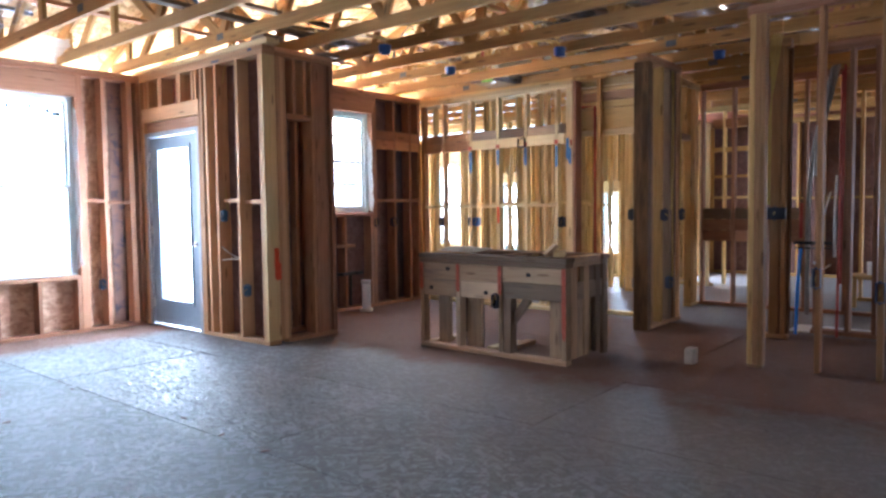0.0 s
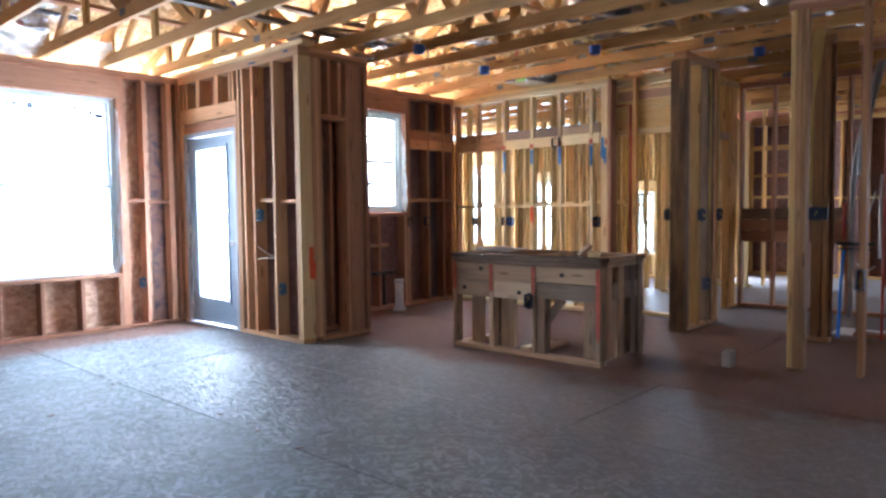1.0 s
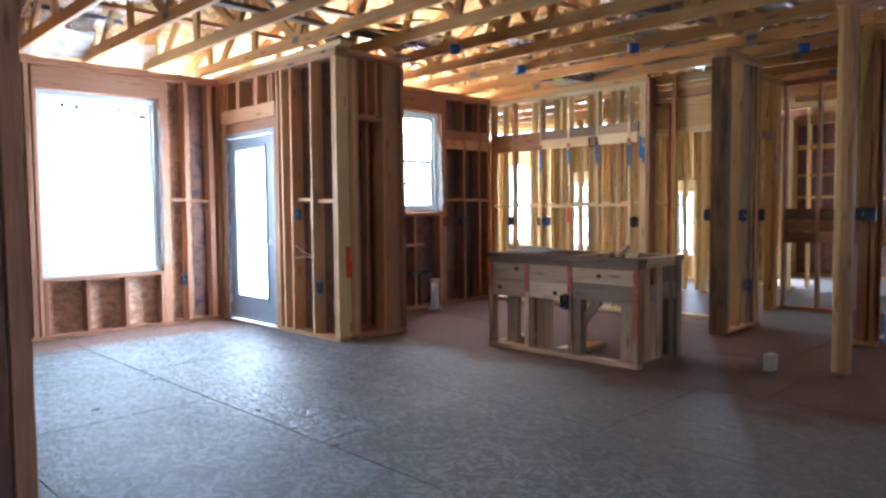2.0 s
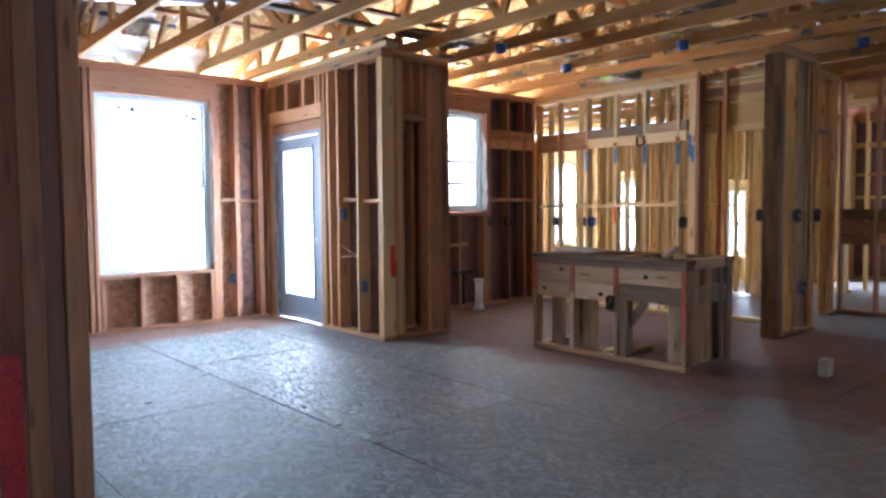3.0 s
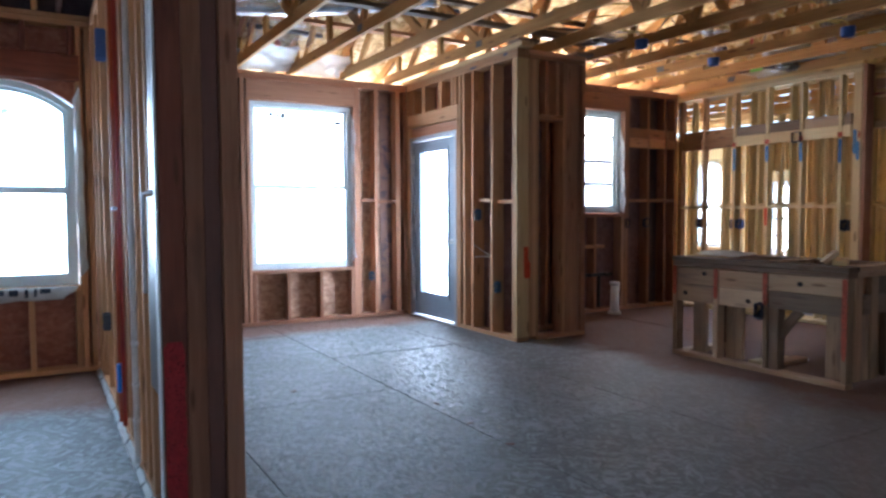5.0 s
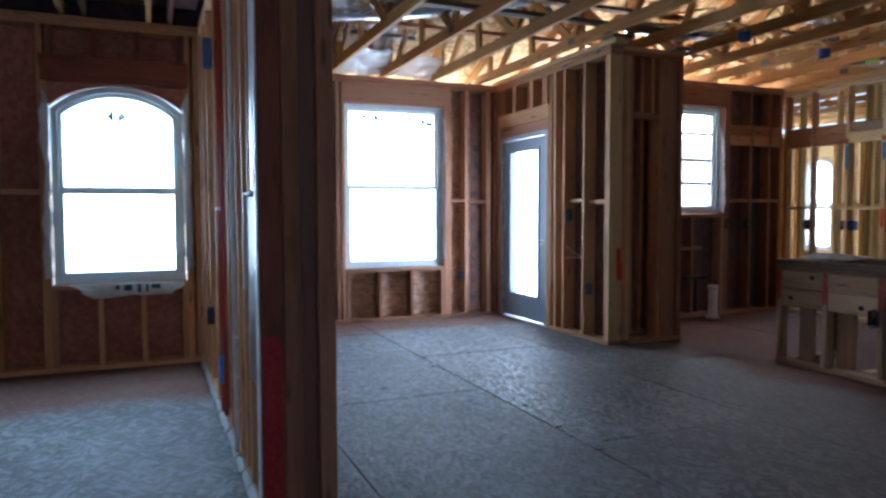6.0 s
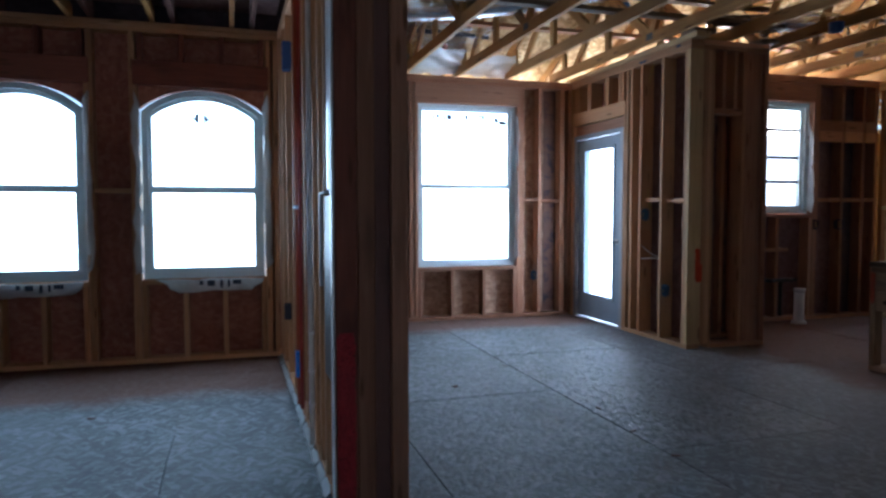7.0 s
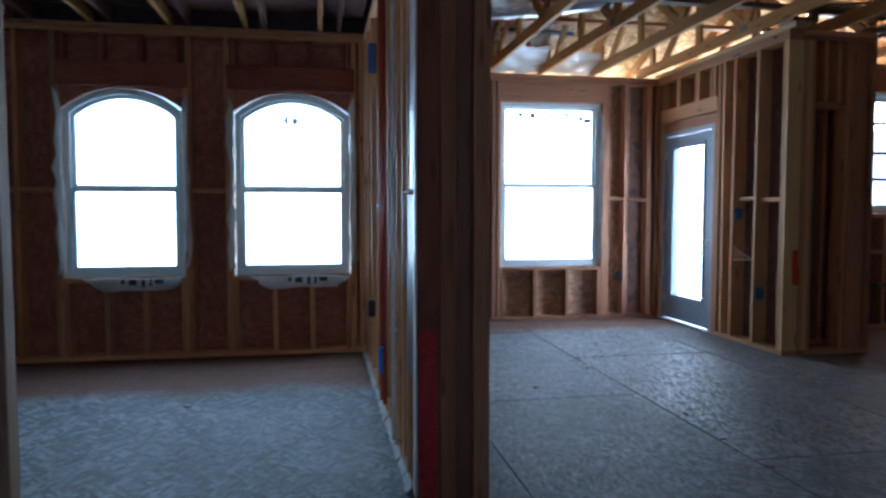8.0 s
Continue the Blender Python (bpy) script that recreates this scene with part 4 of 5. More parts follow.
glass_window("window_11", pose(3.3, -3.65, 0, 0, 0, 180), 1.28, 0.76, 2.14, 2.14, "second unseen window added in the back wall for fill light")

door = new("door_1")
dm = pose(3.87, 6.865, 0, 0, 0, -90)
door.matrix_basis = dm
PLACE[door.name] = dm
tagged(door, "closed grey steel patio door with one tall glass light", "door", "", "structure")
ring_part("door_frame", door, [(-0.53, 0.0), (-0.53, 2.10), (0.53, 2.10), (0.53, 0.0)], [(-0.475, 0.012), (-0.475, 2.055), (0.475, 2.055), (0.475, 0.012)], 0.0, 0.13, DOORFRAME, dm)
ring_part("door_leaf", door, [(-0.468, 0.030), (-0.468, 2.045), (0.468, 2.045), (0.468, 0.030)], [(-0.31, 0.29), (-0.31, 1.92), (0.31, 1.92), (0.31, 0.29)], 0.03, 0.075, DOORPAINT, dm)
ring_part("glass_trim", door, [(-0.335, 0.265), (-0.335, 1.945), (0.335, 1.945), (0.335, 0.265)], [(-0.30, 0.30), (-0.30, 1.91), (0.30, 1.91), (0.30, 0.30)], 0.018, 0.087, DOORPAINT, dm)
pane = plate_part("pane", door, [(-0.305, 0.295), (-0.305, 1.915), (0.305, 1.915), (0.305, 0.295)], 0.05, 0.055, GLASS, dm)
pane.visible_shadow = False
mesh_part("threshold", box_mesh((0.94, 0.12, 0.011), STEEL), door, dm @ Matrix.Translation((0, 0.06, 0.006)))
lever = mesh_part("rose_plate", box_mesh((0.055, 0.014, 0.055), STEEL, 0.012), door, dm @ Matrix.Translation((0.395, 0.022, 0.91)))
tube("door_handle", lever, [dm @ Vector(p) for p in ((0.395, 0.02, 0.91), (0.395, -0.035, 0.91), (0.375, -0.045, 0.91), (0.29, -0.042, 0.908))], 0.009, STEEL, "steel lever handle")
for z in (0.25, 1.05, 1.85):
    mesh_part("hinge", box_mesh((0.02, 0.02, 0.09), STEEL), door, dm @ Matrix.Translation((-0.47, 0.022, z)))

# ---- roof ----
SLOPE = 0.42


def deck_z(y):
    return 2.97 + (7.62 - y) * SLOPE if y > 1.0 else 2.97 + 6.62 * SLOPE - (1.0 - y) * SLOPE


def truss_at(x, tail=8.05, foot=7.62):
    """A roof truss across the house: chords, webs and toothed plates."""
    tr = thing("roof_truss", (x, 0, 2.742), "pine roof truss with toothed steel plates", "roof truss", "roof trusses")
    z = 2.744
    board("bottom_chord", tr, (x - 0.019, x + 0.019), (-3.7, 1.6), (z, z + 0.105), CHORD, loose=0.002)
    board("bottom_chord", tr, (x - 0.019, x + 0.019), (1.602, foot), (z, z + 0.105), CHORD, loose=0.002)

    def top_at(y):
        return deck_z(y) - 0.065

    beam("top_chord", tr, (x, 1.0, top_at(1.0)), (x, tail, top_at(tail)), 0.038, 0.105, CHORD)
    beam("top_chord", tr, (x, 0.98, top_at(0.98)), (x, -3.9, top_at(-3.9)), 0.038, 0.105, CHORD)
    lows, highs = [7.0, 5.55, 4.1, 2.6, 1.0, -0.6, -2.2], [6.35, 4.9, 3.4, 1.8, 0.2, -1.4]
    web = []
    for lo, lo2, hi in zip(lows, lows[1:], highs):
        web += [(lo, hi), (lo2, hi)]
    for lo, hi in web:
        if lo > foot or hi > tail:
            continue
        beam("web", tr, (x, lo, z + 0.07), (x, hi, top_at(hi) - 0.02), 0.037, 0.085, CHORD)
    for hp in (6.30, 7.25):
        # short upright by the wall line
        if foot > 7 and (hp < 7 or x < 4.0) and x > 0.6:
            board("heel_post", tr, (x - 0.018, x + 0.018), (hp - 0.045, hp + 0.045), (z + 0.106, top_at(hp) - 0.05), STUD, "z")
    for lo in lows[1::2]:
        if lo > foot or (round(x / 0.605) + round(lo)) % 2:
            continue
        for s in (-1, 1):
            mesh_part("gusset_plate", box_mesh((0.0016, 0.10, 0.058), GALV, 0.0), tr, pose(x + s * 0.0205, lo, z + 0.062))
    return tr


TRUSS = [3.06 + 0.605 * k for k in range(-10, 17)]
for k, tx in enumerate(TRUSS):
    # the front wing has its own roof, so its trusses stop at the hall
    if tx > 7.4:
        truss_at(tx, 3.7, 3.6)
    else:
        truss_at(tx)

for tx in TRUSS:
    # flat girders over the front rooms, level with the hall's chords
    if 7.6 < tx < 11.4:
        tr = thing("roof_truss", (tx, 3.62, 2.744), "pine flat truss over the front room", "roof truss", "front trusses")
        board("bottom_chord", tr, (tx - 0.019, tx + 0.019), (3.63, 10.45), (2.744, 2.832), STUD, loose=0.002)
        board("top_chord", tr, (tx - 0.019, tx + 0.019), (4.45, 10.45), (3.90, 3.99), STUD)
        for k in range(5):
            y0 = 4.6 + 1.15 * k
            beam("web", tr, (tx, y0, 2.84), (tx, y0 + 0.55, 3.89), 0.036, 0.085, STUD)
            beam("web", tr, (tx, y0 + 0.65, 3.89), (tx, y0 + 1.10, 2.84), 0.036, 0.085, STUD)

brace = thing("truss_brace", (2.0, 5.15, 2.85), "dark long brace lying across the truss chords", "brace", "", "")
board("brace_board", brace, (0.6, 4.75), (5.09, 5.18), (2.852, 2.889), GREYWOOD)
for by, bz, m_ in ((6.42, 3.02, RUST), (5.75, 3.20, GREYWOOD), (4.55, 3.45, RUST)):
    lateral = thing("lateral_brace", (2.4, by, bz), "long brown brace nailed across the truss webs", "brace", "lateral braces")
    board("brace_board", lateral, (0.5, 2.9), (by - 0.045, by + 0.045), (bz, bz + 0.037), m_)
    board("brace_board", lateral, (2.905, 7.3), (by - 0.045, by + 0.045), (bz, bz + 0.037), m_)

roof = thing("roof", (2.0, 1.0, 5.75), "strand board roof sheathing over the trusses", "roof", "", "structure")
slope_len = math.hypot(1.2, 1.2 * SLOPE)


def roof_sheets(x0, x1, y0, y1):
    i = 0
    x = x0
    while x < x1 - 0.05:
        xb = min(x + 2.42, x1)
        k = 0
        y = y0
        while y < y1 - 0.05:
            yb = min(y + 1.2, y1)
            a, b = Vector(((x + xb) / 2, y + 0.002, deck_z(y) + 0.006)), Vector(((x + xb) / 2, yb - 0.002, deck_z(yb) + 0.006))
            d = b - a
            size = [round(xb - x - 0.004, 3), round(d.length, 3), 0.012]
            q = Matrix.Rotation(math.atan2(d.z, math.hypot(d.x, d.y)), 4, "X")
            mesh_part("roof_sheet", box_mesh(size, DECK, 0.001), roof, Matrix.Translation((a + b) / 2) @ q)
            y = yb
        x = xb


roof_sheets(0.30, 7.45, 1.0, 8.2)
roof_sheets(7.45, 13.6, 1.0, 4.4)
roof_sheets(-3.5, 0.30, 1.0, 6.7)
roof_sheets(-3.5, 13.6, -3.95, 1.0)
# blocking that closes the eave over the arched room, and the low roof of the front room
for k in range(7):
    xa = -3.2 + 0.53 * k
    # near-black, so the shade of the deep bays sits in the colour
    board("eave_block", wall_arch, (xa, min(xa + 0.53, 0.5)), (6.12, 6.16), (2.742, 3.56), NEARBLACK, "x")
# blocks added to keep light out of the left eave bays, leaving a slit
for k in (10 - 4, 10 - 3, 10 - 2):
    board("eave_block", wall_window, (TRUSS[k] + 0.02, TRUSS[k + 1] - 0.02), (7.58, 7.62), (2.79, 3.04), RUST, "x")
board("gable_sheet", wall_jog, (0.40, 0.412), (6.2, 8.1), (2.742, 3.52), DECK, "y")
for nm, wall_, gx in (("gable_west", wall_west, -3.34), ("gable_east", wall_entry, 13.36)):
    pts = [(-3.9, 2.742), (-3.9, deck_z(-3.9)), (1.0, deck_z(1.0)), (6.6, deck_z(6.6)), (6.6, 2.742)]
    plate_part("gable_sheet", wall_, [(p[0], p[1]) for p in pts], 0.0, 0.012, SHEATH, pose(gx, 0, 0, 0, 0, 90))
board("eave_block", wall_south, (-3.3, 13.3), (-3.74, -3.72), (2.742, 3.85), SHEATH, "x")
front_ceiling = thing("ceiling", (9.5, 9.0, 2.95), "low strand board roof over the front room", "ceiling", "", "structure")
board("roof_sheet", front_ceiling, (7.3, 11.75), (4.3, 10.8), (4.02, 4.032), DECK, "y")
plate_part("gable_sheet", front_ceiling, [(4.4, deck_z(4.4) - 0.02), (8.25, deck_z(8.25) - 0.02), (8.25, 4.03), (4.4, 4.4)], 0.0, 0.012, DECK, pose(7.475, 0, 0, 0, 0, 90))
plate_part("gable_sheet", front_ceiling, [(4.28, 4.02), (4.28, 4.42), (4.42, 4.42), (4.42, 4.02)], 0.0, 6.2, DECK, pose(13.6, 0, 0, 0, 0, 90))
wing_west = stud_wall("wall_wing_west", "y", 7.42, -0.09, (6.62, 10.5), [6.7, 7.1, 7.5, 7.9, 8.3, 8.7, 9.1, 9.5, 9.9, 10.3], (), STUD, "west wall of the front room", (6.45, 10.6))
board("upper_sheet", wing_west, (7.30, 7.312), (8.2, 10.6), (2.742, 4.02), DECK, "y")
for i in range(8):
    z = 2.78 + i * 0.155
    board("gable_board", wall_front_return, (7.3, 11.6), (10.54, 10.56), (z, z + 0.12), DECK, "x")

# ceiling joists of the arched room; the bays' shade is put into dark wood
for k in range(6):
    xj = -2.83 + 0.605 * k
    jo = thing("ceiling_joist", (xj, 4.4, 2.744), "ceiling joist over the arched window room, darkened for the shade there", "joist", "ceiling joists")
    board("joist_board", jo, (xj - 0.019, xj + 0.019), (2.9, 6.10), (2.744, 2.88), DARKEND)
# the lid's dark colour carries the same shade
dark_lid = thing("ceiling_lid", (-1.4, 4.4, 2.9), "sheathing above the ceiling joists, darkened for the shade there", "ceiling", "", "structure")
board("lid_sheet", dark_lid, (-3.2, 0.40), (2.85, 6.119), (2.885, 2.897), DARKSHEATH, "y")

# ---- kitchen island ----
INKHOLE = simple("knot_hole_shade", (0.012, 0.008, 0.006), 0.95)
isl = thing("kitchen_island", (5.07, 3.4, 0), "rough framed kitchen island of weathered lumber with orange paint marks", "kitchen island")
XF, XB, YR, YL = 4.72, 5.44, 2.655, 4.15
board("bottom_plate", isl, (XF, XF + 0.09), (YR, YL), (0.001, 0.039), ISLAND)
board("bottom_plate", isl, (XF + 0.092, XB - 0.092), (YL - 0.09, YL), (0.001, 0.039), ISLAND)
for yc in (2.675, 3.275, 3.715, 4.13):
    leg = board("upright", isl, (XF + 0.003, XF + 0.09), (yc - 0.019, yc + 0.019), (0.04, 0.765), ISLAND, loose=0.003)
    spray(leg, "x", XF + 0.001, yc, 0.021, 0.52 if yc > 2.9 else 0.20, 0.762, ORANGE, "orange spray paint", yc)
for yc in (2.675, 3.0, 3.6, 4.13):
    board("upright", isl, (XB - 0.09, XB - 0.003), (yc - 0.019, yc + 0.019), (0.0, 0.765), GREYWOOD, loose=0.003)
for yc, w in ((3.95, 0.13), (2.79, 0.14), (3.61, 0.15), (3.79, 0.06)):
    board("upright", isl, (XF + 0.10, XF + 0.138), (yc - w / 2, yc + w / 2), (0.04, 0.765), ISLAND, loose=0.003)
board("upright", isl, (XF + 0.012, XF + 0.10), (3.17, 3.252), (0.04, 0.765), GREYWOOD)
bays = [(4.109, 3.736, 0.615, 0.76, 0.47), (3.694, 3.296, 0.615, 0.76, 0.475), (3.254, 2.696, 0.63, 0.762, 0.50)]
for k, (ya, yb, zm, zt, zb) in enumerate(bays):
    board("front_board", isl, (XF + 0.006, XF + 0.044), (yb, ya), (zm + 0.003, zt), ISLAND, "y")
    board("front_board", isl, (XF + 0.009, XF + 0.047), (yb, ya), (zb, zm), GREYWOOD if k == 2 else ISLAND, "y")
for (yc, zc) in ((3.83, 0.715), (4.02, 0.54), (3.0, 0.70), (3.42, 0.53)):
    bm = bmesh.new()
    bmesh.ops.create_circle(bm, cap_ends=True, segments=14, radius=0.018)
    for v in bm.verts:
        v.co.x *= 1.35
    bm_part("knot_hole", bm, INKHOLE, isl, pose(XF + 0.0052, yc, zc, 90, 0, 90))
for ya, yb in ((YR, 3.4), (3.402, YL)):
    board("back_board", isl, (XB - 0.042, XB - 0.004), (ya + 0.02, yb - 0.02), (0.62, 0.762), GREYWOOD, "y")
# end panel boards and uprights on the short side
for xa, xb, mt in ((XF + 0.10, XF + 0.19, ISLAND), (XF + 0.30, XF + 0.39, ISLAND), (XF + 0.50, XF + 0.585, GREYWOOD)):
    board("upright", isl, (xa, xb), (YR + 0.004, YR + 0.042), (0.04, 0.765), mt, "z")
board("end_board", isl, (XF + 0.192, XB - 0.1), (YR + 0.006, YR + 0.044), (0.50, 0.64), GREYWOOD, "x")
board("end_board", isl, (XF + 0.192, XF + 0.298), (YR + 0.010, YR + 0.048), (0.04, 0.498), ISLAND, "z")
# recessed boards in darker wood carry the shade of the short side
board("end_board", isl, (XF + 0.192, XF + 0.40), (YR + 0.052, YR + 0.088), (0.04, 0.765), BROWN, "z")
board("end_board", isl, (XF + 0.403, XB - 0.092), (YR + 0.055, YR + 0.091), (0.04, 0.765), DARKPOST, "z")
board("end_board", isl, (XF + 0.392, XF + 0.498), (YR + 0.012, YR + 0.050), (0.642, 0.765), GREYWOOD, "x")
beam("corner_brace", isl, (XF + 0.06, 3.19, 0.30), (XF + 0.06, 3.03, 0.50), 0.03, 0.07, GREYWOOD)
# doubled top plates with open middle
for z0, z1, grow in ((0.766, 0.804, 0.0), (0.806, 0.845, 0.012)):
    board("top_plate", isl, (XF - grow, XF + 0.12), (YR - grow, YL + grow), (z0, z1), GREYWOOD, "y")
    board("top_plate", isl, (XB - 0.12, XB + grow), (YR - grow, YL + grow), (z0, z1), GREYWOOD, "y")
    for yc in (YR + 0.05, 3.3, YL - 0.05):
        board("top_plate", isl, (XF + 0.122, XB - 0.122), (yc - 0.045, yc + 0.045), (z0, z1), ISLAND, "x")
board("loose_plank", isl, (XF + 0.20, XB - 0.12), (3.46, 3.55), (0.001, 0.03), PALE, "x")
board("loose_plank", isl, (XF + 0.25, XB - 0.05), (3.34, 3.44), (0.001, 0.036), BROWN, "x")
device_box("outlet_box", (XF - 0.005, 3.315, 0.47), (-1, 0, 0), DARKBOX, "dark wiring box on the island front", (0.06, 0.05, 0.11))

plans = thing("folded_plans", (5.1, 4.02, 0.846), "crumpled white building plans lying on the island", "paper")
crumpled("sheet", plans, [(4.92, 3.82, 0.862), (5.28, 3.72, 0.862), (5.36, 4.10, 0.875), (4.98, 4.16, 0.87)], 10, 8, 0.03, PAPER, seed=3.0)
crumpled("sheet", plans, [(4.86, 3.70, 0.855), (5.12, 3.66, 0.855), (5.16, 3.92, 0.86), (4.90, 3.95, 0.86)], 8, 6, 0.012, PAPER, seed=8.0)
cut = thing("timber_offcut", (4.9, 2.82, 0.846), "wedge-cut lumber offcut on the island top", "offcut", "offcuts")
beam("offcut_block", cut, (4.80, 2.76, 0.866), (5.00, 2.86, 0.872), 0.09, 0.038, PALE)
cut2 = thing("timber_offcut", (4.9, 2.92, 0.846), "short lumber offcut leaning on the island top", "offcut", "offcuts")
beam("offcut_block", cut2, (4.86, 2.92, 0.850), (4.93, 2.86, 0.935), 0.07, 0.036, ISLAND)
cut3 = thing("timber_offcut", (5.38, 1.93, 0), "white-faced lumber offcut standing on the floor", "offcut", "offcuts")
board("offcut_block", cut3, (5.36, 5.47), (1.90, 1.97), (0.001, 0.125), simple("pale_grey_lumber", (0.34, 0.285, 0.235), 0.7, vary=0.2), "z", loose=0.01)

# ---- chips on the floor ----
for x, y, turn in ((-0.81, 4.51, 0), (1.50, 4.60, 47), (2.07, 5.10, 94), (-0.82, 4.52, 141), (1.49, 4.60, 8), (3.14, 5.39, 55), (2.18, 3.82, 102), (2.13, 2.95, 149), (2.14, 3.36, 16)):
    chip = thing("wood_chip", (x, y, 0.002), "small splinter of lumber lying on the floor", "wood chip", "wood chips")
    mesh_part("splinter", box_mesh((0.045, 0.010, 0.006), DARKEND, 0.002), chip, pose(x, y, 0.005, 0, 0, turn))

# ---- paint marks and wiring boxes ----
for yc, zlow in ((4.20, 1.72), (4.63, 1.76), (5.04, 1.78), (5.47, 1.70)):
    spray(wall_k_back, "x", 7.2478, yc, 0.022, zlow, 1.97, BLUEPAINT, "blue spray paint on a stud", yc)
    spray(wall_k_back, "x", 7.2445, yc, 0.030, 1.985, 2.04, ORANGE, "orange spray paint", yc + 2)
spray(wall_k_back, "x", 7.2478, 4.050, 0.022, 1.80, 2.05, BLUEPAINT, "blue spray paint on the end stud", 8.2)
spray(wall_k_back, "x", 7.2474, 4.018, 0.020, 1.74, 1.93, BLUEPAINT, "blue spray paint on the end stud", 3.7)
spray(wall_k_back, "x", 7.2470, 4.005, 0.012, 1.96, 2.03, ORANGE, "orange spray paint on the end stud", 6.1)
spray(wall_k_back, "x", 7.2478, 5.04, 0.021, 1.05, 1.26, BRIGHTORANGE, "orange spray paint", 1.2)
spray(wall_door, "y", 5.2482, 3.975, 0.030, 0.60, 0.90, BRIGHTORANGE, "orange spray paint on the post", 2.4)
spray(wall_door, "y", 5.2482, 4.000, 0.024, 0.60, 0.76, BRIGHTORANGE, "orange spray paint on the post", 5.1)

W = (-1, 0, 0)
S = (0, -1, 0)
device_box("switch_box", (3.90, 5.96, 1.20), W, STEELBLUE, "dull blue switch box nailed to a stud")
device_box("outlet_box", (3.90, 5.61, 0.49), W, STEELBLUE, "dull blue outlet box nailed to a stud")
device_box("outlet_box", (3.41, 7.51, 0.48), S, STEELBLUE, "dull blue outlet box beside the tall window")
device_box("outlet_box", (7.27, 5.40, 1.07), W, BLUEBOX, "blue outlet box on the kitchen stud wall", (0.10, 0.05, 0.10))
device_box("outlet_box", (7.27, 5.50, 1.07), W, DARKBOX, "dark outlet box on the kitchen stud wall", (0.05, 0.05, 0.10))
device_box("outlet_box", (7.27, 5.97, 1.07), W, DARKBOX, "dark outlet box on the kitchen stud wall", (0.09, 0.05, 0.10))
device_box("outlet_box", (7.27, 4.14, 1.07), W, DARKBOX, "dark outlet box on the kitchen stud wall", (0.08, 0.05, 0.11))
device_box("junction_box", (7.235, 4.68, 2.03), W, BLACK, "open junction box on the backing board", (0.10, 0.03, 0.11))
device_box("switch_box", (6.60, 2.968, 1.16), W, DARKBOX, "dark blue switch box on the weathered post", (0.055, 0.05, 0.10), False)
device_box("switch_box", (7.00, 2.79, 1.15), S, DARKBOX, "dark switch box on the short wall", (0.09, 0.05, 0.11))
device_box("switch_box", (7.47, 2.79, 1.15), S, DARKBOX, "dark switch box on the short wall", (0.09, 0.05, 0.11))
device_box("outlet_box", (7.14, 2.79, 0.44), S, DUSTYBLUE, "dusty blue outlet box low on the short wall", (0.10, 0.05, 0.11))
device_box("switch_box", (6.875, 1.70, 1.16), W, DARKBOX, "wide dark switch box with cable tails", (0.19, 0.05, 0.11))
device_box("outlet_box", (5.61, 1.10, 0.70), W, DUSTYBLUE, "dusty blue outlet box on a stud", (0.06, 0.05, 0.14))
device_box("outlet_box", (5.61, 0.70, 0.62), W, DUSTYBLUE, "dusty blue outlet box on a stud", (0.06, 0.05, 0.14))
device_box("switch_box", (6.36, 6.335, 1.08), S, DARKBOX, "dark outlet box beside the kitchen window")
device_box("outlet_box", (6.70, 6.335, 1.08), S, DARKBOX, "dark outlet box beside the kitchen window", (0.09, 0.05, 0.10))
device_box("outlet_box", (0.38, 4.86, 2.28), W, BLUEBOX, "blue box high on the partition", (0.05, 0.06, 0.18))
device_box("outlet_box", (0.395, 5.20, 0.5), W, DARKBOX, "dark outlet box on the partition", (0.06, 0.05, 0.10))


def ceiling_box(x, y):
    ob = thing("ceiling_box", (x, y, 2.74), "round blue ceiling box nailed to a truss chord", "electrical box", "ceiling boxes")
    bm = bmesh.new()
    bmesh.ops.create_cone(bm, cap_ends=True, segments=20, radius1=0.052, radius2=0.058, depth=0.075)
    bmesh.ops.inset_region(bm, faces=[f for f in bm.faces if f.normal.z < -0.9], thickness=0.006, depth=-0.05)
    bm_part("box_shell", bm, BLUEBOX, ob, pose(x, y, 2.745))
    mesh_part("bracket", box_mesh((0.015, 0.06, 0.05), BLUEBOX), ob, pose(x + 0.06, y, 2.77))
    tube("cable_tail", ob, [(x, y, 2.76), (x + 0.05, y + 0.03, 2.86), (x - 0.02, y + 0.2, 2.88), (x, y + 0.35, 2.87)], 0.006, CABLE, sides=6)
    return ob


for x, y in ((4.80, 4.62), (6.01, 4.80), (6.01, 3.44), (7.22, 2.32)):
    ceiling_box(x, y)

# ---- pipes ----
drain = thing("drain_pipe", (5.96, 6.1, 0), "white capped drain pipe rising from the kitchen floor", "pipe")
tube("riser", drain, [(5.96, 6.12, 0.0), (5.96, 6.12, 0.37)], 0.052, PVC, sides=18)
tube("cap", drain, [(5.96, 6.12, 0.345), (5.96, 6.12, 0.385)], 0.060, PVC, sides=18)
tube("base_collar", drain, [(5.96, 6.12, 0.0), (5.96, 6.12, 0.03)], 0.075, GREYTUBE, sides=18)
stub = thing("water_stub", (5.7, 6.3, 0), "black water pipes stubbed out under the window", "pipe")
for x, z in ((5.60, 0.46), (5.72, 0.46), (5.98, 0.46)):
    tube("stub_pipe", stub, [(x, 6.42, 0.04), (x, 6.42, z - 0.03), (x, 6.40, z), (x, 6.25, z)], 0.022, BLACK)
board("pipe_strap", stub, (5.40, 6.10), (6.30, 6.315), (0.44, 0.48), BLACK, "x")

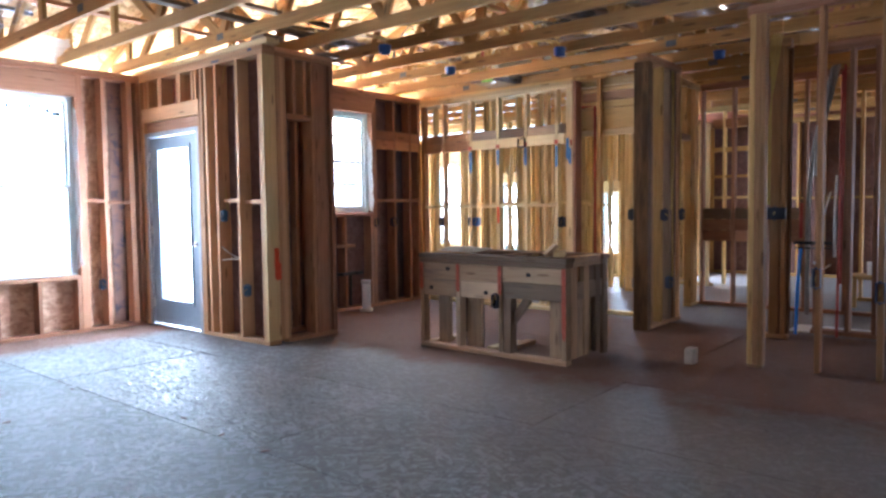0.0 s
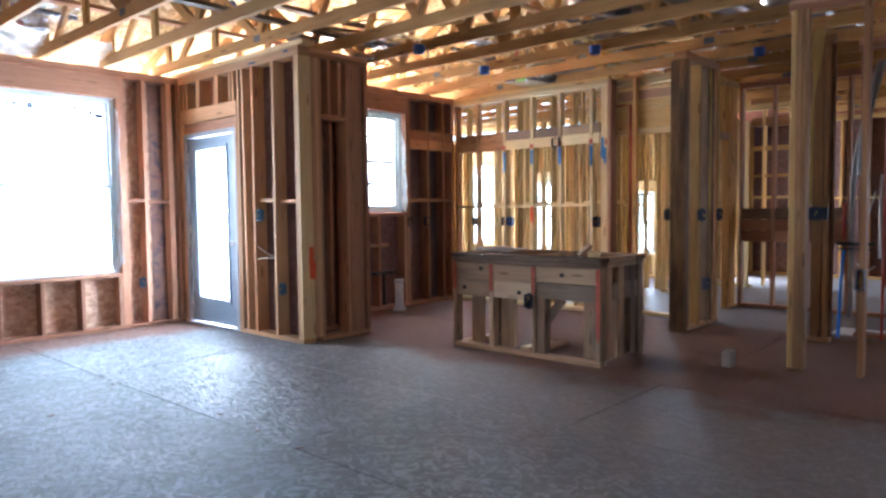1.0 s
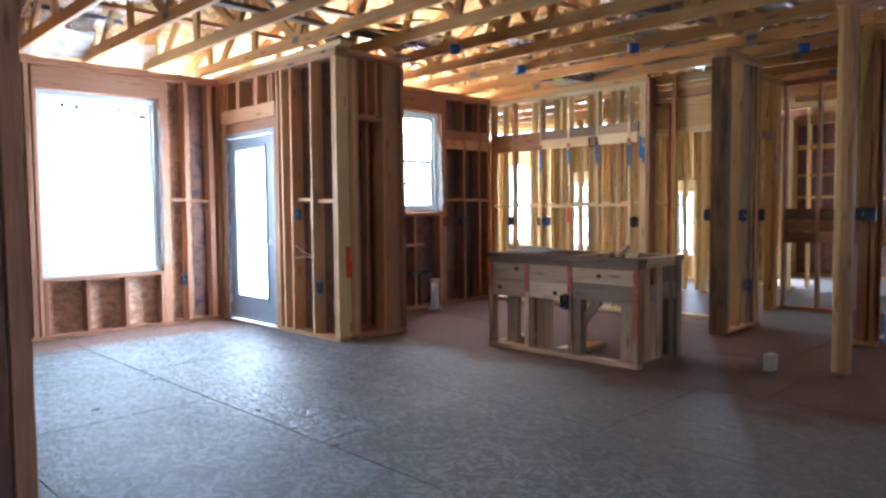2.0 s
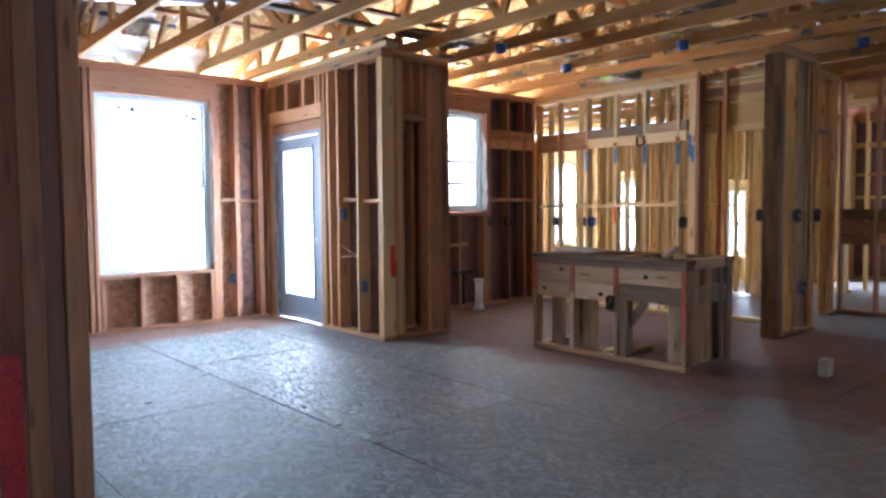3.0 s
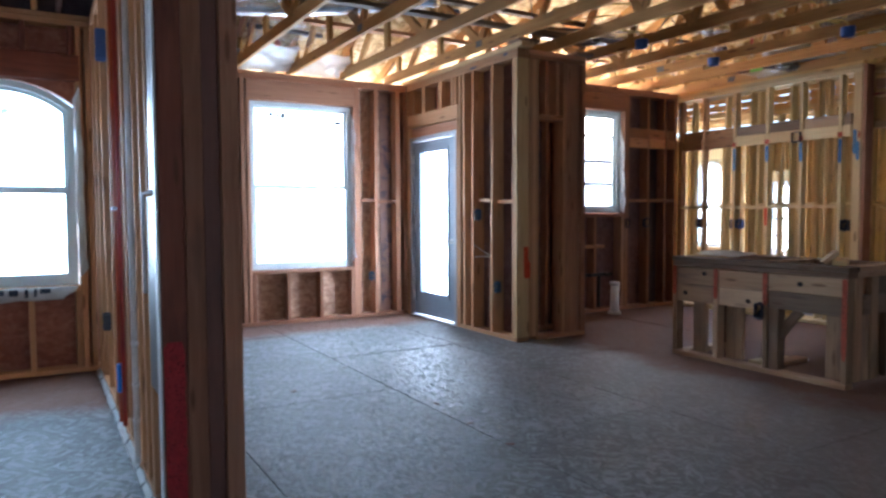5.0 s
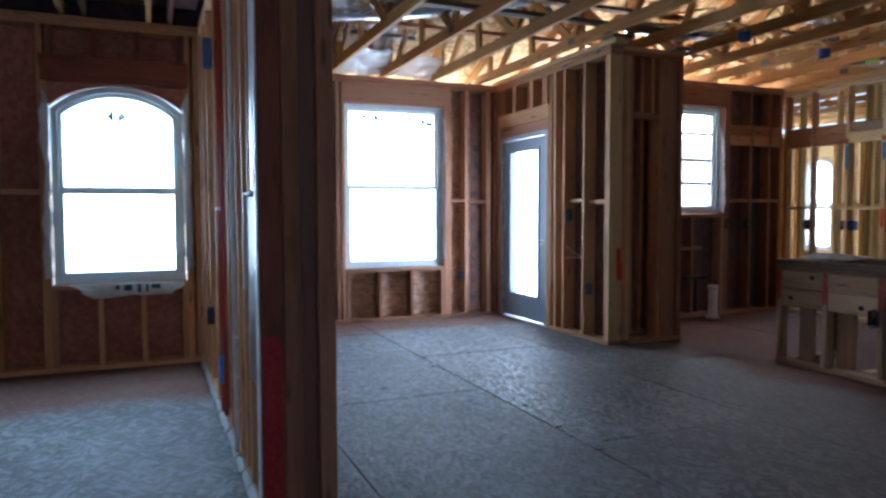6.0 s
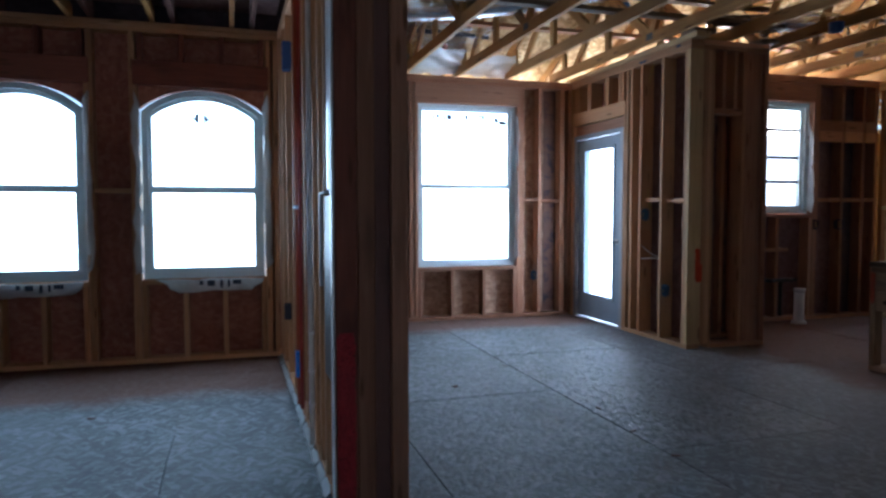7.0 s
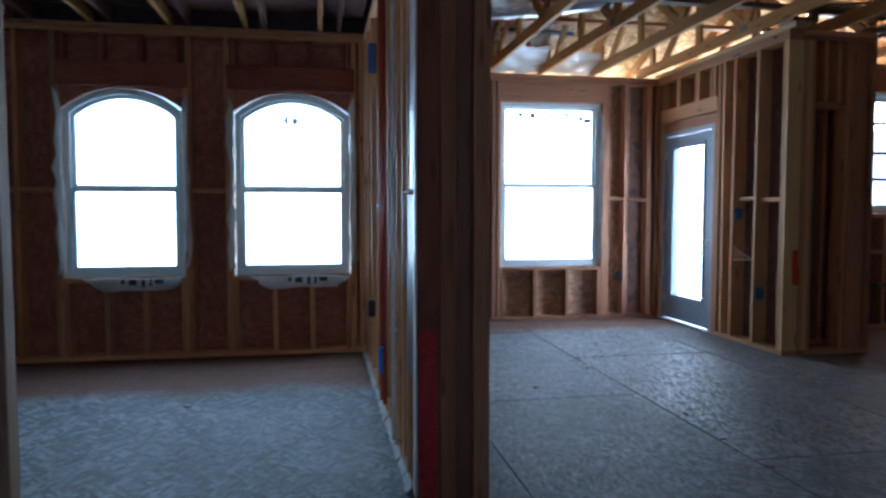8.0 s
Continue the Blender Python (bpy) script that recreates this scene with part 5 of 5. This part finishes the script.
red_riser = thing("water_riser", (0.44, 4.36, 0), "orange-red water pipe rising in the partition", "pipe", "risers")
tube("riser", red_riser, [(0.395, 4.34, 0.04), (0.395, 4.34, 2.70)], 0.016, ORANGEPIPE)
tube("riser", red_riser, [(0.40, 4.24, 0.04), (0.40, 4.24, 2.70)], 0.012, REDPIPE)
mesh_part("pipe_clip", box_mesh((0.03, 0.06, 0.02), PVC), red_riser, pose(0.385, 4.34, 1.26))
mesh_part("pipe_clip", box_mesh((0.03, 0.05, 0.16), BLUEPIPE), red_riser, pose(0.385, 4.30, 0.30))
white_riser = thing("conduit", (0.39, 3.54, 0), "pale grey conduit along the partition studs", "pipe", "risers")
tube("riser", white_riser, [(0.385, 3.56, 0.04), (0.383, 3.56, 1.3), (0.385, 3.56, 2.70)], 0.014, GREYTUBE)
for z in (0.42, 0.62, 0.25):
    mesh_part("pipe_clip", box_mesh((0.03, 0.04, 0.02), PVC), white_riser, pose(0.385, 3.56, z))
# pale boards put the light on the stud edges into their colour
lit_edge = thing("lit_edge_strip", (0.39, 2.95, 0), "pale strip standing in for the lit edge of the partition's end stud", "strip")
board("strip", lit_edge, (0.390, 0.398), (2.806, 2.862), (0.04, 2.64), WRAP, "z", bev=0.002)
board("strip", lit_edge, (0.391, 0.398), (2.890, 2.965), (1.325, 2.64), GREYTUBE, "z", "pale board continuing the lit edge", bev=0.002)
bracket = thing("chase_bracket", (0.38, 3.02, 0.95), "white bent tube bracket on the partition", "bracket")
tube("bracket_tube", bracket, [(0.386, 3.13, 0.90), (0.386, 3.13, 1.315), (0.386, 2.872, 1.315)], 0.008, PVC, smooth_path=False)
# black sheet added for the dark of the open gap here
board("bracket_plate", bracket, (0.3945, 0.3985), (2.868, 3.09), (0.52, 1.30), BLACK, "z", "black sheet standing in for the dark gap behind the bracket", bev=0.0)

drop = thing("pipe_drop", (6.2, 4.5, 2.8), "red sprinkler pipe with a drop between the chords", "pipe", "sprinkler drops")
tube("drop_pipe", drop, [(6.2, 4.5, 2.80), (6.2, 4.5, 3.00)], 0.015, REDPIPE, smooth_path=False)
tube("branch_pipe", drop, [(6.2, 4.36, 3.00), (6.2, 4.50, 3.00), (6.2, 4.72, 3.00)], 0.018, REDPIPE, smooth_path=False)
tube("sprinkler_head", drop, [(6.2, 4.5, 2.77), (6.2, 4.5, 2.80)], 0.024, PVC, "pale capped sprinkler head", smooth_path=False)
drop = thing("pipe_drop", (2.15, 6.95, 2.9), "orange sprinkler fitting under a dark pipe", "pipe", "sprinkler drops")
tube("drop_pipe", drop, [(2.15, 6.95, 2.95), (2.15, 6.95, 3.06)], 0.014, ORANGEPIPE, smooth_path=False)
tube("branch_pipe", drop, [(1.85, 6.95, 3.07), (2.15, 6.95, 3.07), (2.62, 6.93, 3.05)], 0.024, BLACK, "dark steel pipe", smooth_path=False)
tube("sprinkler_head", drop, [(2.15, 6.95, 2.905), (2.15, 6.95, 2.95)], 0.030, ORANGEPIPE, "orange-capped sprinkler head", smooth_path=False)

loose_cable = thing("cable", (3.95, 5.93, 2.7), "yellow cable stapled down a stud bay beside the door", "cable", "wall cables")
tube("cable_sheath", loose_cable, [(3.955, 5.93, 2.71), (3.95, 6.00, 2.51), (3.952, 6.05, 2.23), (3.95, 6.07, 1.89), (3.955, 6.02, 1.55), (3.95, 5.97, 1.26)], 0.006, CABLE)

hall_riser = thing("water_riser", (7.37, 3.77, 0), "red water pipe rising beside a hall stud", "pipe", "risers")
tube("riser", hall_riser, [(7.375, 3.765, 0.0), (7.375, 3.765, 2.40), (7.375, 3.93, 2.40)], 0.015, REDPIPE, smooth_path=False)

wash = thing("supply_pipes", (7.2, 1.5, 0), "red and blue water pipes in the wash room", "pipe")
tube("blue_pipe", wash, [(7.22, 1.55, 0.82), (7.23, 1.57, 0.60), (7.24, 1.59, 0.0)], 0.015, BLUEPIPE, "blue water pipe")
tube("red_pipe", wash, [(7.22, 1.55, 0.92), (7.22, 1.55, 1.25)], 0.018, REDPIPE, "red water pipe")
tube("red_pipe", wash, [(7.26, 1.245, 0.0), (7.26, 1.24, 1.6), (7.27, 1.235, 2.45)], 0.012, REDPIPE, "red water pipe")
tube("red_pipe", wash, [(7.26, 1.222, 0.5), (7.26, 1.215, 1.6), (7.27, 1.215, 2.5)], 0.010, REDPIPE, "red water pipe")
tube("red_pipe", wash, [(7.26, 1.40, 0.16), (7.26, 1.40, 0.62)], 0.018, REDPIPE, "red water pipe")
tube("white_pipe", wash, [(7.24, 1.27, 0.75), (7.24, 1.275, 1.25), (7.25, 1.265, 1.5)], 0.011, PVC, "white water pipe")
tube("copper_tail", wash, [(7.22, 1.44, 0.70), (7.20, 1.37, 0.62), (7.22, 1.30, 0.68)], 0.008, WHITECABLE)
tube("white_cable", wash, [(7.18, 1.30, 1.35), (7.16, 1.36, 1.1), (7.16, 1.40, 0.9)], 0.007, WHITECABLE)
hose = thing("flex_duct", (7.2, 1.45, 0), "grey flexible tubing hanging down a wash room stud", "tubing")
tube("hose", hose, [(7.24, 1.29, 2.50), (7.22, 1.33, 2.25), (7.20, 1.46, 1.75), (7.20, 1.49, 1.3), (7.22, 1.49, 0.8), (7.22, 1.49, 0.2)], 0.022, HOSE)
tube("hose", hose, [(7.20, 1.30, 2.48), (7.18, 1.37, 2.15), (7.16, 1.42, 1.8), (7.17, 1.43, 1.5)], 0.018, HOSE)
tube("hose", hose, [(7.22, 1.26, 2.50), (7.19, 1.34, 2.10), (7.17, 1.40, 1.85)], 0.015, HOSE)
rail = thing("valve_bracket", (7.2, 1.4, 0.86), "black metal bracket across the studs", "bracket")
board("bracket_bar", rail, (7.15, 7.17), (1.28, 1.60), (0.865, 0.895), BLACK, "y")
board("bracket_bar", rail, (7.15, 7.17), (1.28, 1.60), (0.825, 0.840), BLACK, "y")
pan = thing("drain_pan", (7.9, 1.3, 0), "white plastic drain pan on the wash room floor", "pan")
ring_part("pan_rim", pan, [(-0.5, -0.35), (-0.5, 0.35), (0.5, 0.35), (0.5, -0.35)], [(-0.47, -0.32), (-0.47, 0.32), (0.47, 0.32), (0.47, -0.32)], -0.05, 0.0, PVC, pose(7.62, 1.35, 0.001, 90, 0, 0) @ Matrix.Diagonal((0.42, 1, 1, 1)))
board("pan_base", pan, (7.42, 7.82), (1.02, 1.68), (0.001, 0.008), PVC)
bucket = thing("tub_on_ledge", (9.5, 1.25, 0), "small white plastic tub on a ledge in the back room", "tub")
board("ledge", bucket, (9.3, 9.7), (1.0, 1.5), (0.36, 0.40), STUD, "y")
for yy in (1.05, 1.45):
    board("ledge_leg", bucket, (9.48, 9.52), (yy - 0.02, yy + 0.02), (0.0, 0.36), STUD, "z")
bm = bmesh.new()
bmesh.ops.create_cone(bm, cap_ends=True, segments=20, radius1=0.05, radius2=0.06, depth=0.15)
bmesh.ops.inset_region(bm, faces=[f for f in bm.faces if f.normal.z > 0.9], thickness=0.006, depth=-0.11)
bm_part("pail", bm, PVC, bucket, pose(9.5, 1.27, 0.476))

# ---- cables ----
cables = thing("cable_run", (6.87, 1.7, 2.6), "yellow cables gathered at the top of the wash room wall", "cable", "cables")
for k in range(5):
    o = 0.022 * k
    tube("cable", cables, [(6.70 + o, 1.60 + o, 2.80), (6.84, 1.66 + o, 2.68), (6.885, 1.70 + 0.5 * o, 2.45), (6.888, 1.77 - 0.3 * o, 2.05), (6.888, 1.775 - 0.3 * o, 1.24)], 0.006, CABLE, sides=6)
tube("cable", cables, [(6.86, 1.76, 1.10), (6.85, 1.80, 0.95), (6.86, 1.815, 0.86)], 0.005, CABLE, sides=6)
stub_cables = thing("cable_run", (7.2, 2.79, 2.6), "yellow cables stapled down the short wall studs", "cable", "cables")
for k, (xc, z0, z1) in enumerate(((7.20, 1.20, 2.64), (7.235, 0.48, 2.64), (7.45, 1.20, 2.64))):
    tube("cable", stub_cables, [(xc, 2.792, z1), (xc + 0.012, 2.790, (z0 + 2 * z1) / 3), (xc - 0.014, 2.790, (2 * z0 + z1) / 3), (xc, 2.792, z0)], 0.006, CABLE, sides=6)
tails = thing("cable_tail", (3.86, 5.78, 0.8), "white cable tails poking out of a stud bay", "cable", "cables")
tube("cable", tails, [(3.90, 5.70, 0.78), (3.84, 5.76, 0.79), (3.80, 5.86, 0.775)], 0.006, WHITECABLE, sides=6)
tube("cable", tails, [(3.90, 5.70, 0.79), (3.84, 5.78, 0.83), (3.80, 5.86, 0.90)], 0.005, WHITECABLE, sides=6)
attic = thing("attic_cable", (5.0, 4.5, 2.9), "yellow cables looping over the truss chords", "cable", "cables")
r2 = random.Random(11)
for k in range(16):
    x0, y0 = 3.9 + 0.22 * k, 3.2 + 2.6 * r2.random()
    pts = []
    for i in range(7):
        pts.append((x0 + 0.35 * i + r2.uniform(-0.1, 0.1), y0 + r2.uniform(-0.5, 0.5), 2.865 + abs(r2.gauss(0, 0.10)) + (0.02 if i % 2 else 0.0)))
    tube("cable", attic, pts, 0.009, CABLE, sides=6)
for k in range(9):
    # thin dark wires drooping between the webs
    x0, y0 = 3.9 + 0.36 * k, 4.3 + 1.5 * r2.random()
    pts = [(x0 + 0.20 * i, y0 + r2.uniform(-0.12, 0.12) + 0.10 * i, 3.02 + 0.16 * math.cos(1.9 * i + k) + r2.uniform(-0.04, 0.04)) for i in range(6)]
    tube("dark_cable", attic, pts, 0.006, BLACK, "thin dark wire", sides=6)

# ---- ducts and foil under the roof ----
POLY = simple("clear_plastic_sheet", (0.82, 0.80, 0.76), 0.25, vary=0.1, scale=9, bumps=0.4)
POLY.node_tree.nodes["Principled BSDF"].inputs["Transmission Weight"].default_value = 0.55

# clear film: mostly see-through, with a bright gloss on its creases
FILM = simple("clear_film", (0.16, 0.14, 0.14), 0.10, vary=0.1, scale=5, bumps=0.2)
FILM.node_tree.nodes["Principled BSDF"].inputs["Specular IOR Level"].default_value = 0.7
ft = FILM.node_tree
f_clear, f_mix = ft.nodes.new("ShaderNodeBsdfTransparent"), ft.nodes.new("ShaderNodeMixShader")
f_mix.inputs[0].default_value = 0.72
ft.links.new(ft.nodes["Principled BSDF"].outputs[0], f_mix.inputs[1])
ft.links.new(f_clear.outputs[0], f_mix.inputs[2])
ft.links.new(f_mix.outputs[0], ft.nodes["Material Output"].inputs["Surface"])


def duct(at_pts, r, label, mat=SILVER):
    ob = thing("duct", at_pts[0], label, "duct", "ducts")
    pts = [Vector(p) for p in at_pts]
    for _ in range(3):
        cut_ = [pts[0]]
        for p, q in zip(pts, pts[1:]):
            cut_ += [p.lerp(q, 0.25), p.lerp(q, 0.75)]
        pts = cut_ + [pts[-1]]
    bm_ = bmesh.new()
    rings = []
    for i, p in enumerate(pts):
        d = (pts[min(i + 1, len(pts) - 1)] - pts[max(i - 1, 0)]).normalized()
        s = d.cross(Vector((0, 0, 1))).normalized()
        t = s.cross(d)
        rr = r * (1.0 + 0.05 * (i % 2))
        rings.append([bm_.verts.new(p + rr * (math.cos(a) * s + 0.8 * math.sin(a) * t) * (1 + 0.12 * noise.noise(p * 5 + Vector((a, 0, 0))))) for a in (2 * math.pi * k / 16 for k in range(16))])
    for a, b in zip(rings, rings[1:]):
        for k in range(16):
            bm_.faces.new((a[k], a[(k + 1) % 16], b[(k + 1) % 16], b[k]))
    bm_.faces.new(rings[0])
    bm_.faces.new(list(reversed(rings[-1])))
    bm_part("duct_skin", bm_, mat, ob, None, "", True)
    return ob


boot = thing("duct_boot", (6.7, 4.9, 2.78), "crumpled silver register boot with a green sticker", "duct")
crumpled("boot_foil", boot, [(6.74, 4.62, 2.765), (7.20, 4.62, 2.765), (7.20, 5.24, 2.79), (6.74, 5.24, 2.79)], 22, 22, 0.06, SILVER, freq=7, seed=2)
crumpled("boot_back", boot, [(7.215, 4.66, 2.745), (7.215, 5.16, 2.745), (7.235, 5.16, 2.93), (7.235, 4.66, 2.93)], 18, 12, 0.05, SILVER, freq=8, seed=6)
board("boot_collar", boot, (6.74, 7.19), (4.72, 5.06), (2.732, 2.750), SILVER)
board("sticker", boot, (6.731, 6.738), (4.76, 4.90), (2.726, 2.758), simple("green_sticker", (0.25, 0.55, 0.05), 0.5), "y", bev=0.0)
duct([(7.0, 4.9, 2.95), (7.6, 4.4, 3.0), (8.2, 3.6, 3.02), (8.8, 2.6, 3.0)], 0.15, "dark wrapped duct over the hall", GREYTUBE)
duct([(5.2, 3.2, 3.0), (5.9, 2.9, 2.99), (6.8, 2.75, 3.0), (7.8, 2.8, 3.0)], 0.13, "silver flexible duct lying on the chords")
duct([(5.0, 2.75, 3.02), (5.6, 2.5, 3.0), (6.3, 2.3, 3.0), (7.1, 2.2, 3.02)], 0.11, "silver flexible duct lying on the chords")
duct([(6.2, 1.9, 3.0), (7.0, 1.75, 2.98), (8.0, 1.6, 3.0)], 0.12, "silver flexible duct over the wash room")
duct([(1.0, 6.4, 3.05), (1.8, 6.1, 3.02), (2.6, 5.7, 3.06), (3.0, 5.2, 3.05)], 0.10, "silver flexible duct near the eave")
duct([(4.6, 6.0, 3.16), (5.1, 5.8, 3.10), (5.7, 5.5, 3.05)], 0.09, "silver flexible duct over the closet")
for k, (xa, y0, y1, z0, z1, m_) in enumerate(((0.66, 5.55, 6.95, 2.98, 2.93, FILM), (1.265, 5.70, 6.95, 3.00, 2.93, FILM), (1.87, 6.25, 6.95, 2.98, 2.90, FILM), (0.66, 4.70, 5.50, 3.10, 3.00, DULLFOIL), (1.265, 4.60, 5.60, 3.12, 3.02, FILM))):
    sheet_ = thing("plastic_sheet", (xa, y0, 2.9), "creased clear plastic film slung between the truss chords", "plastic sheet", "film sheets")
    crumpled("sheet", sheet_, [(xa, y0, z0), (xa + 0.56, y0, z0 - 0.02), (xa + 0.56, y1, z1), (xa, y1, z1)], 26, 40, 0.030, m_, ragged=0.03, freq=2.6, seed=70 + 3.3 * k)
for k in range(len(TRUSS) - 1):
    xa, xb = TRUSS[k] + 0.03, TRUSS[k + 1] - 0.03
    if xa < 0.4 or xa > 2.9:
        continue
    ye = 7.50 if xa < 3.7 else 6.45
    foil = thing("eave_baffle", (xa, ye, 2.76), "creased clear plastic sheet over the wall plate in an eave bay", "plastic sheet", "eave sheets")
    reach = (0.40, 0.30, 0.46)[k % 3]
    rise = 2.80 + 0.30 * reach
    crumpled("baffle_sheet", foil, [(xa, ye, 2.755), (xb, ye, 2.755), (xb, ye - reach, rise), (xa, ye - reach, rise)], 22, 16, 0.030, POLY, ragged=0.04, freq=7.0, seed=k * 3.1)

for x, y, w, seed in ((4.86, 5.41, 0.26, 3.0), (5.64, 4.50, 0.30, 8.0), (6.24, 5.02, 0.24, 5.5)):
    scrap = thing("foil_scrap", (x, y, 2.9), "small crumpled piece of bright silver foil above the chords", "foil", "foil scraps")
    crumpled("foil_sheet", scrap, [(x - w / 2, y - 0.16, 2.87), (x + w / 2, y - 0.16, 2.89), (x + w / 2, y + 0.16, 2.96), (x - w / 2, y + 0.16, 2.93)], 12, 12, 0.08, SILVER, ragged=0.05, freq=9.0, seed=seed)
flap = thing("plastic_sheet", (3.84, 6.5, 3.3), "blue plastic sheet stapled under the roof deck", "plastic sheet")
crumpled("sheet", flap, [(3.66, 6.42, 3.30), (4.04, 6.42, 3.30), (4.04, 6.54, 3.42), (3.66, 6.54, 3.42)], 12, 6, 0.02, STEELBLUE, ragged=0.02, freq=7.0, seed=4.0)

r3 = random.Random(5)
for k in range(6):
    bx = TRUSS[14 + k % 6] + 0.04
    by = 1.9 + 1.5 * r3.random()
    scrap = thing("foil_scrap", (bx, by, 2.85), "loose piece of silver foil lying between the truss chords", "foil", "foil scraps")
    lx, ly = 0.5, 0.35 + 0.4 * r3.random()
    crumpled("foil_sheet", scrap, [(bx, by, 2.86), (bx + lx, by, 2.86), (bx + lx, by + ly, 2.93), (bx, by + ly, 2.93)], 12, 12, 0.09, SILVER, ragged=0.06, freq=7.0, seed=40 + k * 2.3)

# ---- house wrap round the windows ----


def wrap_strip_at(window_label, corners, seed, prints=()):
    ob = thing("house_wrap", corners[0], window_label, "house wrap", "house wrap flaps")
    crumpled("wrap_sheet", ob, corners, 6, 14, 0.012, WRAP, ragged=0.035, freq=7, seed=seed)
    for a, b, z0, z1 in prints:
        y = min(c[1] for c in corners) - 0.012
        board("print_bar", ob, (a, b), (y - 0.001, y), (z0, z1), INK, "x", bev=0.0)
    return ob


for k, (a, b) in enumerate(((-2.02, -1.08), (-0.69, 0.285))):
    wrap_strip_at("torn white house wrap flap under the arched window", [(a + 0.12, 6.035, 0.68), (b - 0.02, 6.035, 0.68), (b - 0.10, 6.03, 0.575), (a + 0.28, 6.03, 0.575)], k * 5.0,
                  ((a + 0.44, a + 0.47, 0.632, 0.668), (a + 0.50, a + 0.56, 0.622, 0.668), (a + 0.60, a + 0.625, 0.605, 0.668), (a + 0.66, a + 0.68, 0.612, 0.668), (a + 0.70, a + 0.77, 0.632, 0.668)))
    wrap_strip_at("torn white house wrap strip beside the arched window", [(a - 0.045, 6.04, 0.72), (a + 0.012, 6.05, 0.72), (a + 0.012, 6.05, 2.10), (a - 0.035, 6.04, 2.22)], 2 + k)
    wrap_strip_at("torn white house wrap strip beside the arched window", [(b - 0.012, 6.05, 0.72), (b + 0.05, 6.04, 0.80), (b + 0.035, 6.04, 2.20), (b - 0.012, 6.05, 2.10)], 4 + k)
wrap_strip_at("white house wrap lapped round the tall window jamb", [(3.165, 7.50, 0.66), (3.20, 7.475, 0.70), (3.195, 7.475, 2.30), (3.165, 7.50, 2.36)], 9)
wrap_strip_at("white house wrap lapped round the kitchen window jamb", [(6.295, 6.40, 1.24), (6.312, 6.325, 1.24), (6.306, 6.325, 2.0), (6.295, 6.40, 2.3)], 12)

# stickers and print on the panes, and on the wrap behind them
def pane_marks(marks, y, label):
    ob = thing("pane_sticker", (marks[0][0], y, marks[0][2]), label, "sticker", "pane stickers")
    for a, b, z0, z1 in marks:
        board("print_bar", ob, (a, b), (y, y + 0.001), (z0, z1), STICKER, "x", bev=0.0)
    return ob


STICKER = simple("faded_print", (0.14, 0.17, 0.19), 0.6, vary=0.3)
# thin print film lets a little of the daylight through
st = STICKER.node_tree
s_thin, s_mix = st.nodes.new("ShaderNodeBsdfTranslucent"), st.nodes.new("ShaderNodeMixShader")
s_thin.inputs["Color"].default_value = (0.24, 0.30, 0.33, 1)
s_mix.inputs[0].default_value = 0.3
st.links.new(st.nodes["Principled BSDF"].outputs[0], s_mix.inputs[1])
st.links.new(s_thin.outputs[0], s_mix.inputs[2])
st.links.new(s_mix.outputs[0], st.nodes["Material Output"].inputs["Surface"])
pane_marks([(2.19 + o, 2.19 + o + w_, 2.255 + dz_, 2.335) for o, w_, dz_ in ((0.0, 0.03, 0.0), (0.045, 0.05, 0.03), (0.13, 0.03, 0.0), (0.175, 0.06, 0.015), (0.27, 0.03, 0.02), (0.32, 0.03, 0.0), (0.39, 0.035, 0.015), (0.445, 0.03, 0.0), (0.54, 0.10, 0.055), (0.60, 0.028, 0.0))] + [(2.94, 2.99, 2.25, 2.31), (3.00, 3.09, 2.23, 2.28), (2.17, 2.23, 2.20, 2.21)], 7.595, "faded print across the head of the tall window")
pane_marks([(-0.288, -0.268, 1.985, 2.015), (-0.266, -0.235, 1.965, 2.045), (-0.205, -0.190, 1.925, 2.055), (-0.188, -0.165, 1.97, 2.035), (-0.163, -0.145, 1.985, 2.015), (0.09, 0.16, 1.893, 1.905)], 6.16, "small diamond-shaped sticker on the arched window")
pane_marks([(-1.74, -1.68, 1.985, 1.995)], 6.16, "small sticker on the arched window")

pane_marks([(5.66, 5.72, 1.40, 1.55), (5.66, 5.70, 1.86, 1.94)], 6.455, "small paper sticker low on the kitchen window")

# grade stamps on the plates
stamps = ((3.8665, 3.8678, 5.93, 6.05, 2.672, 2.694), (3.8665, 3.8678, 5.40, 5.46, 2.70, 2.725))
for a, b, c, d, z0, z1 in stamps:
    board("grade_stamp", wall_door, (a, b), (c, d), (z0, z1), INK, "y", "dark stamp bar on the plate", bev=0.0)
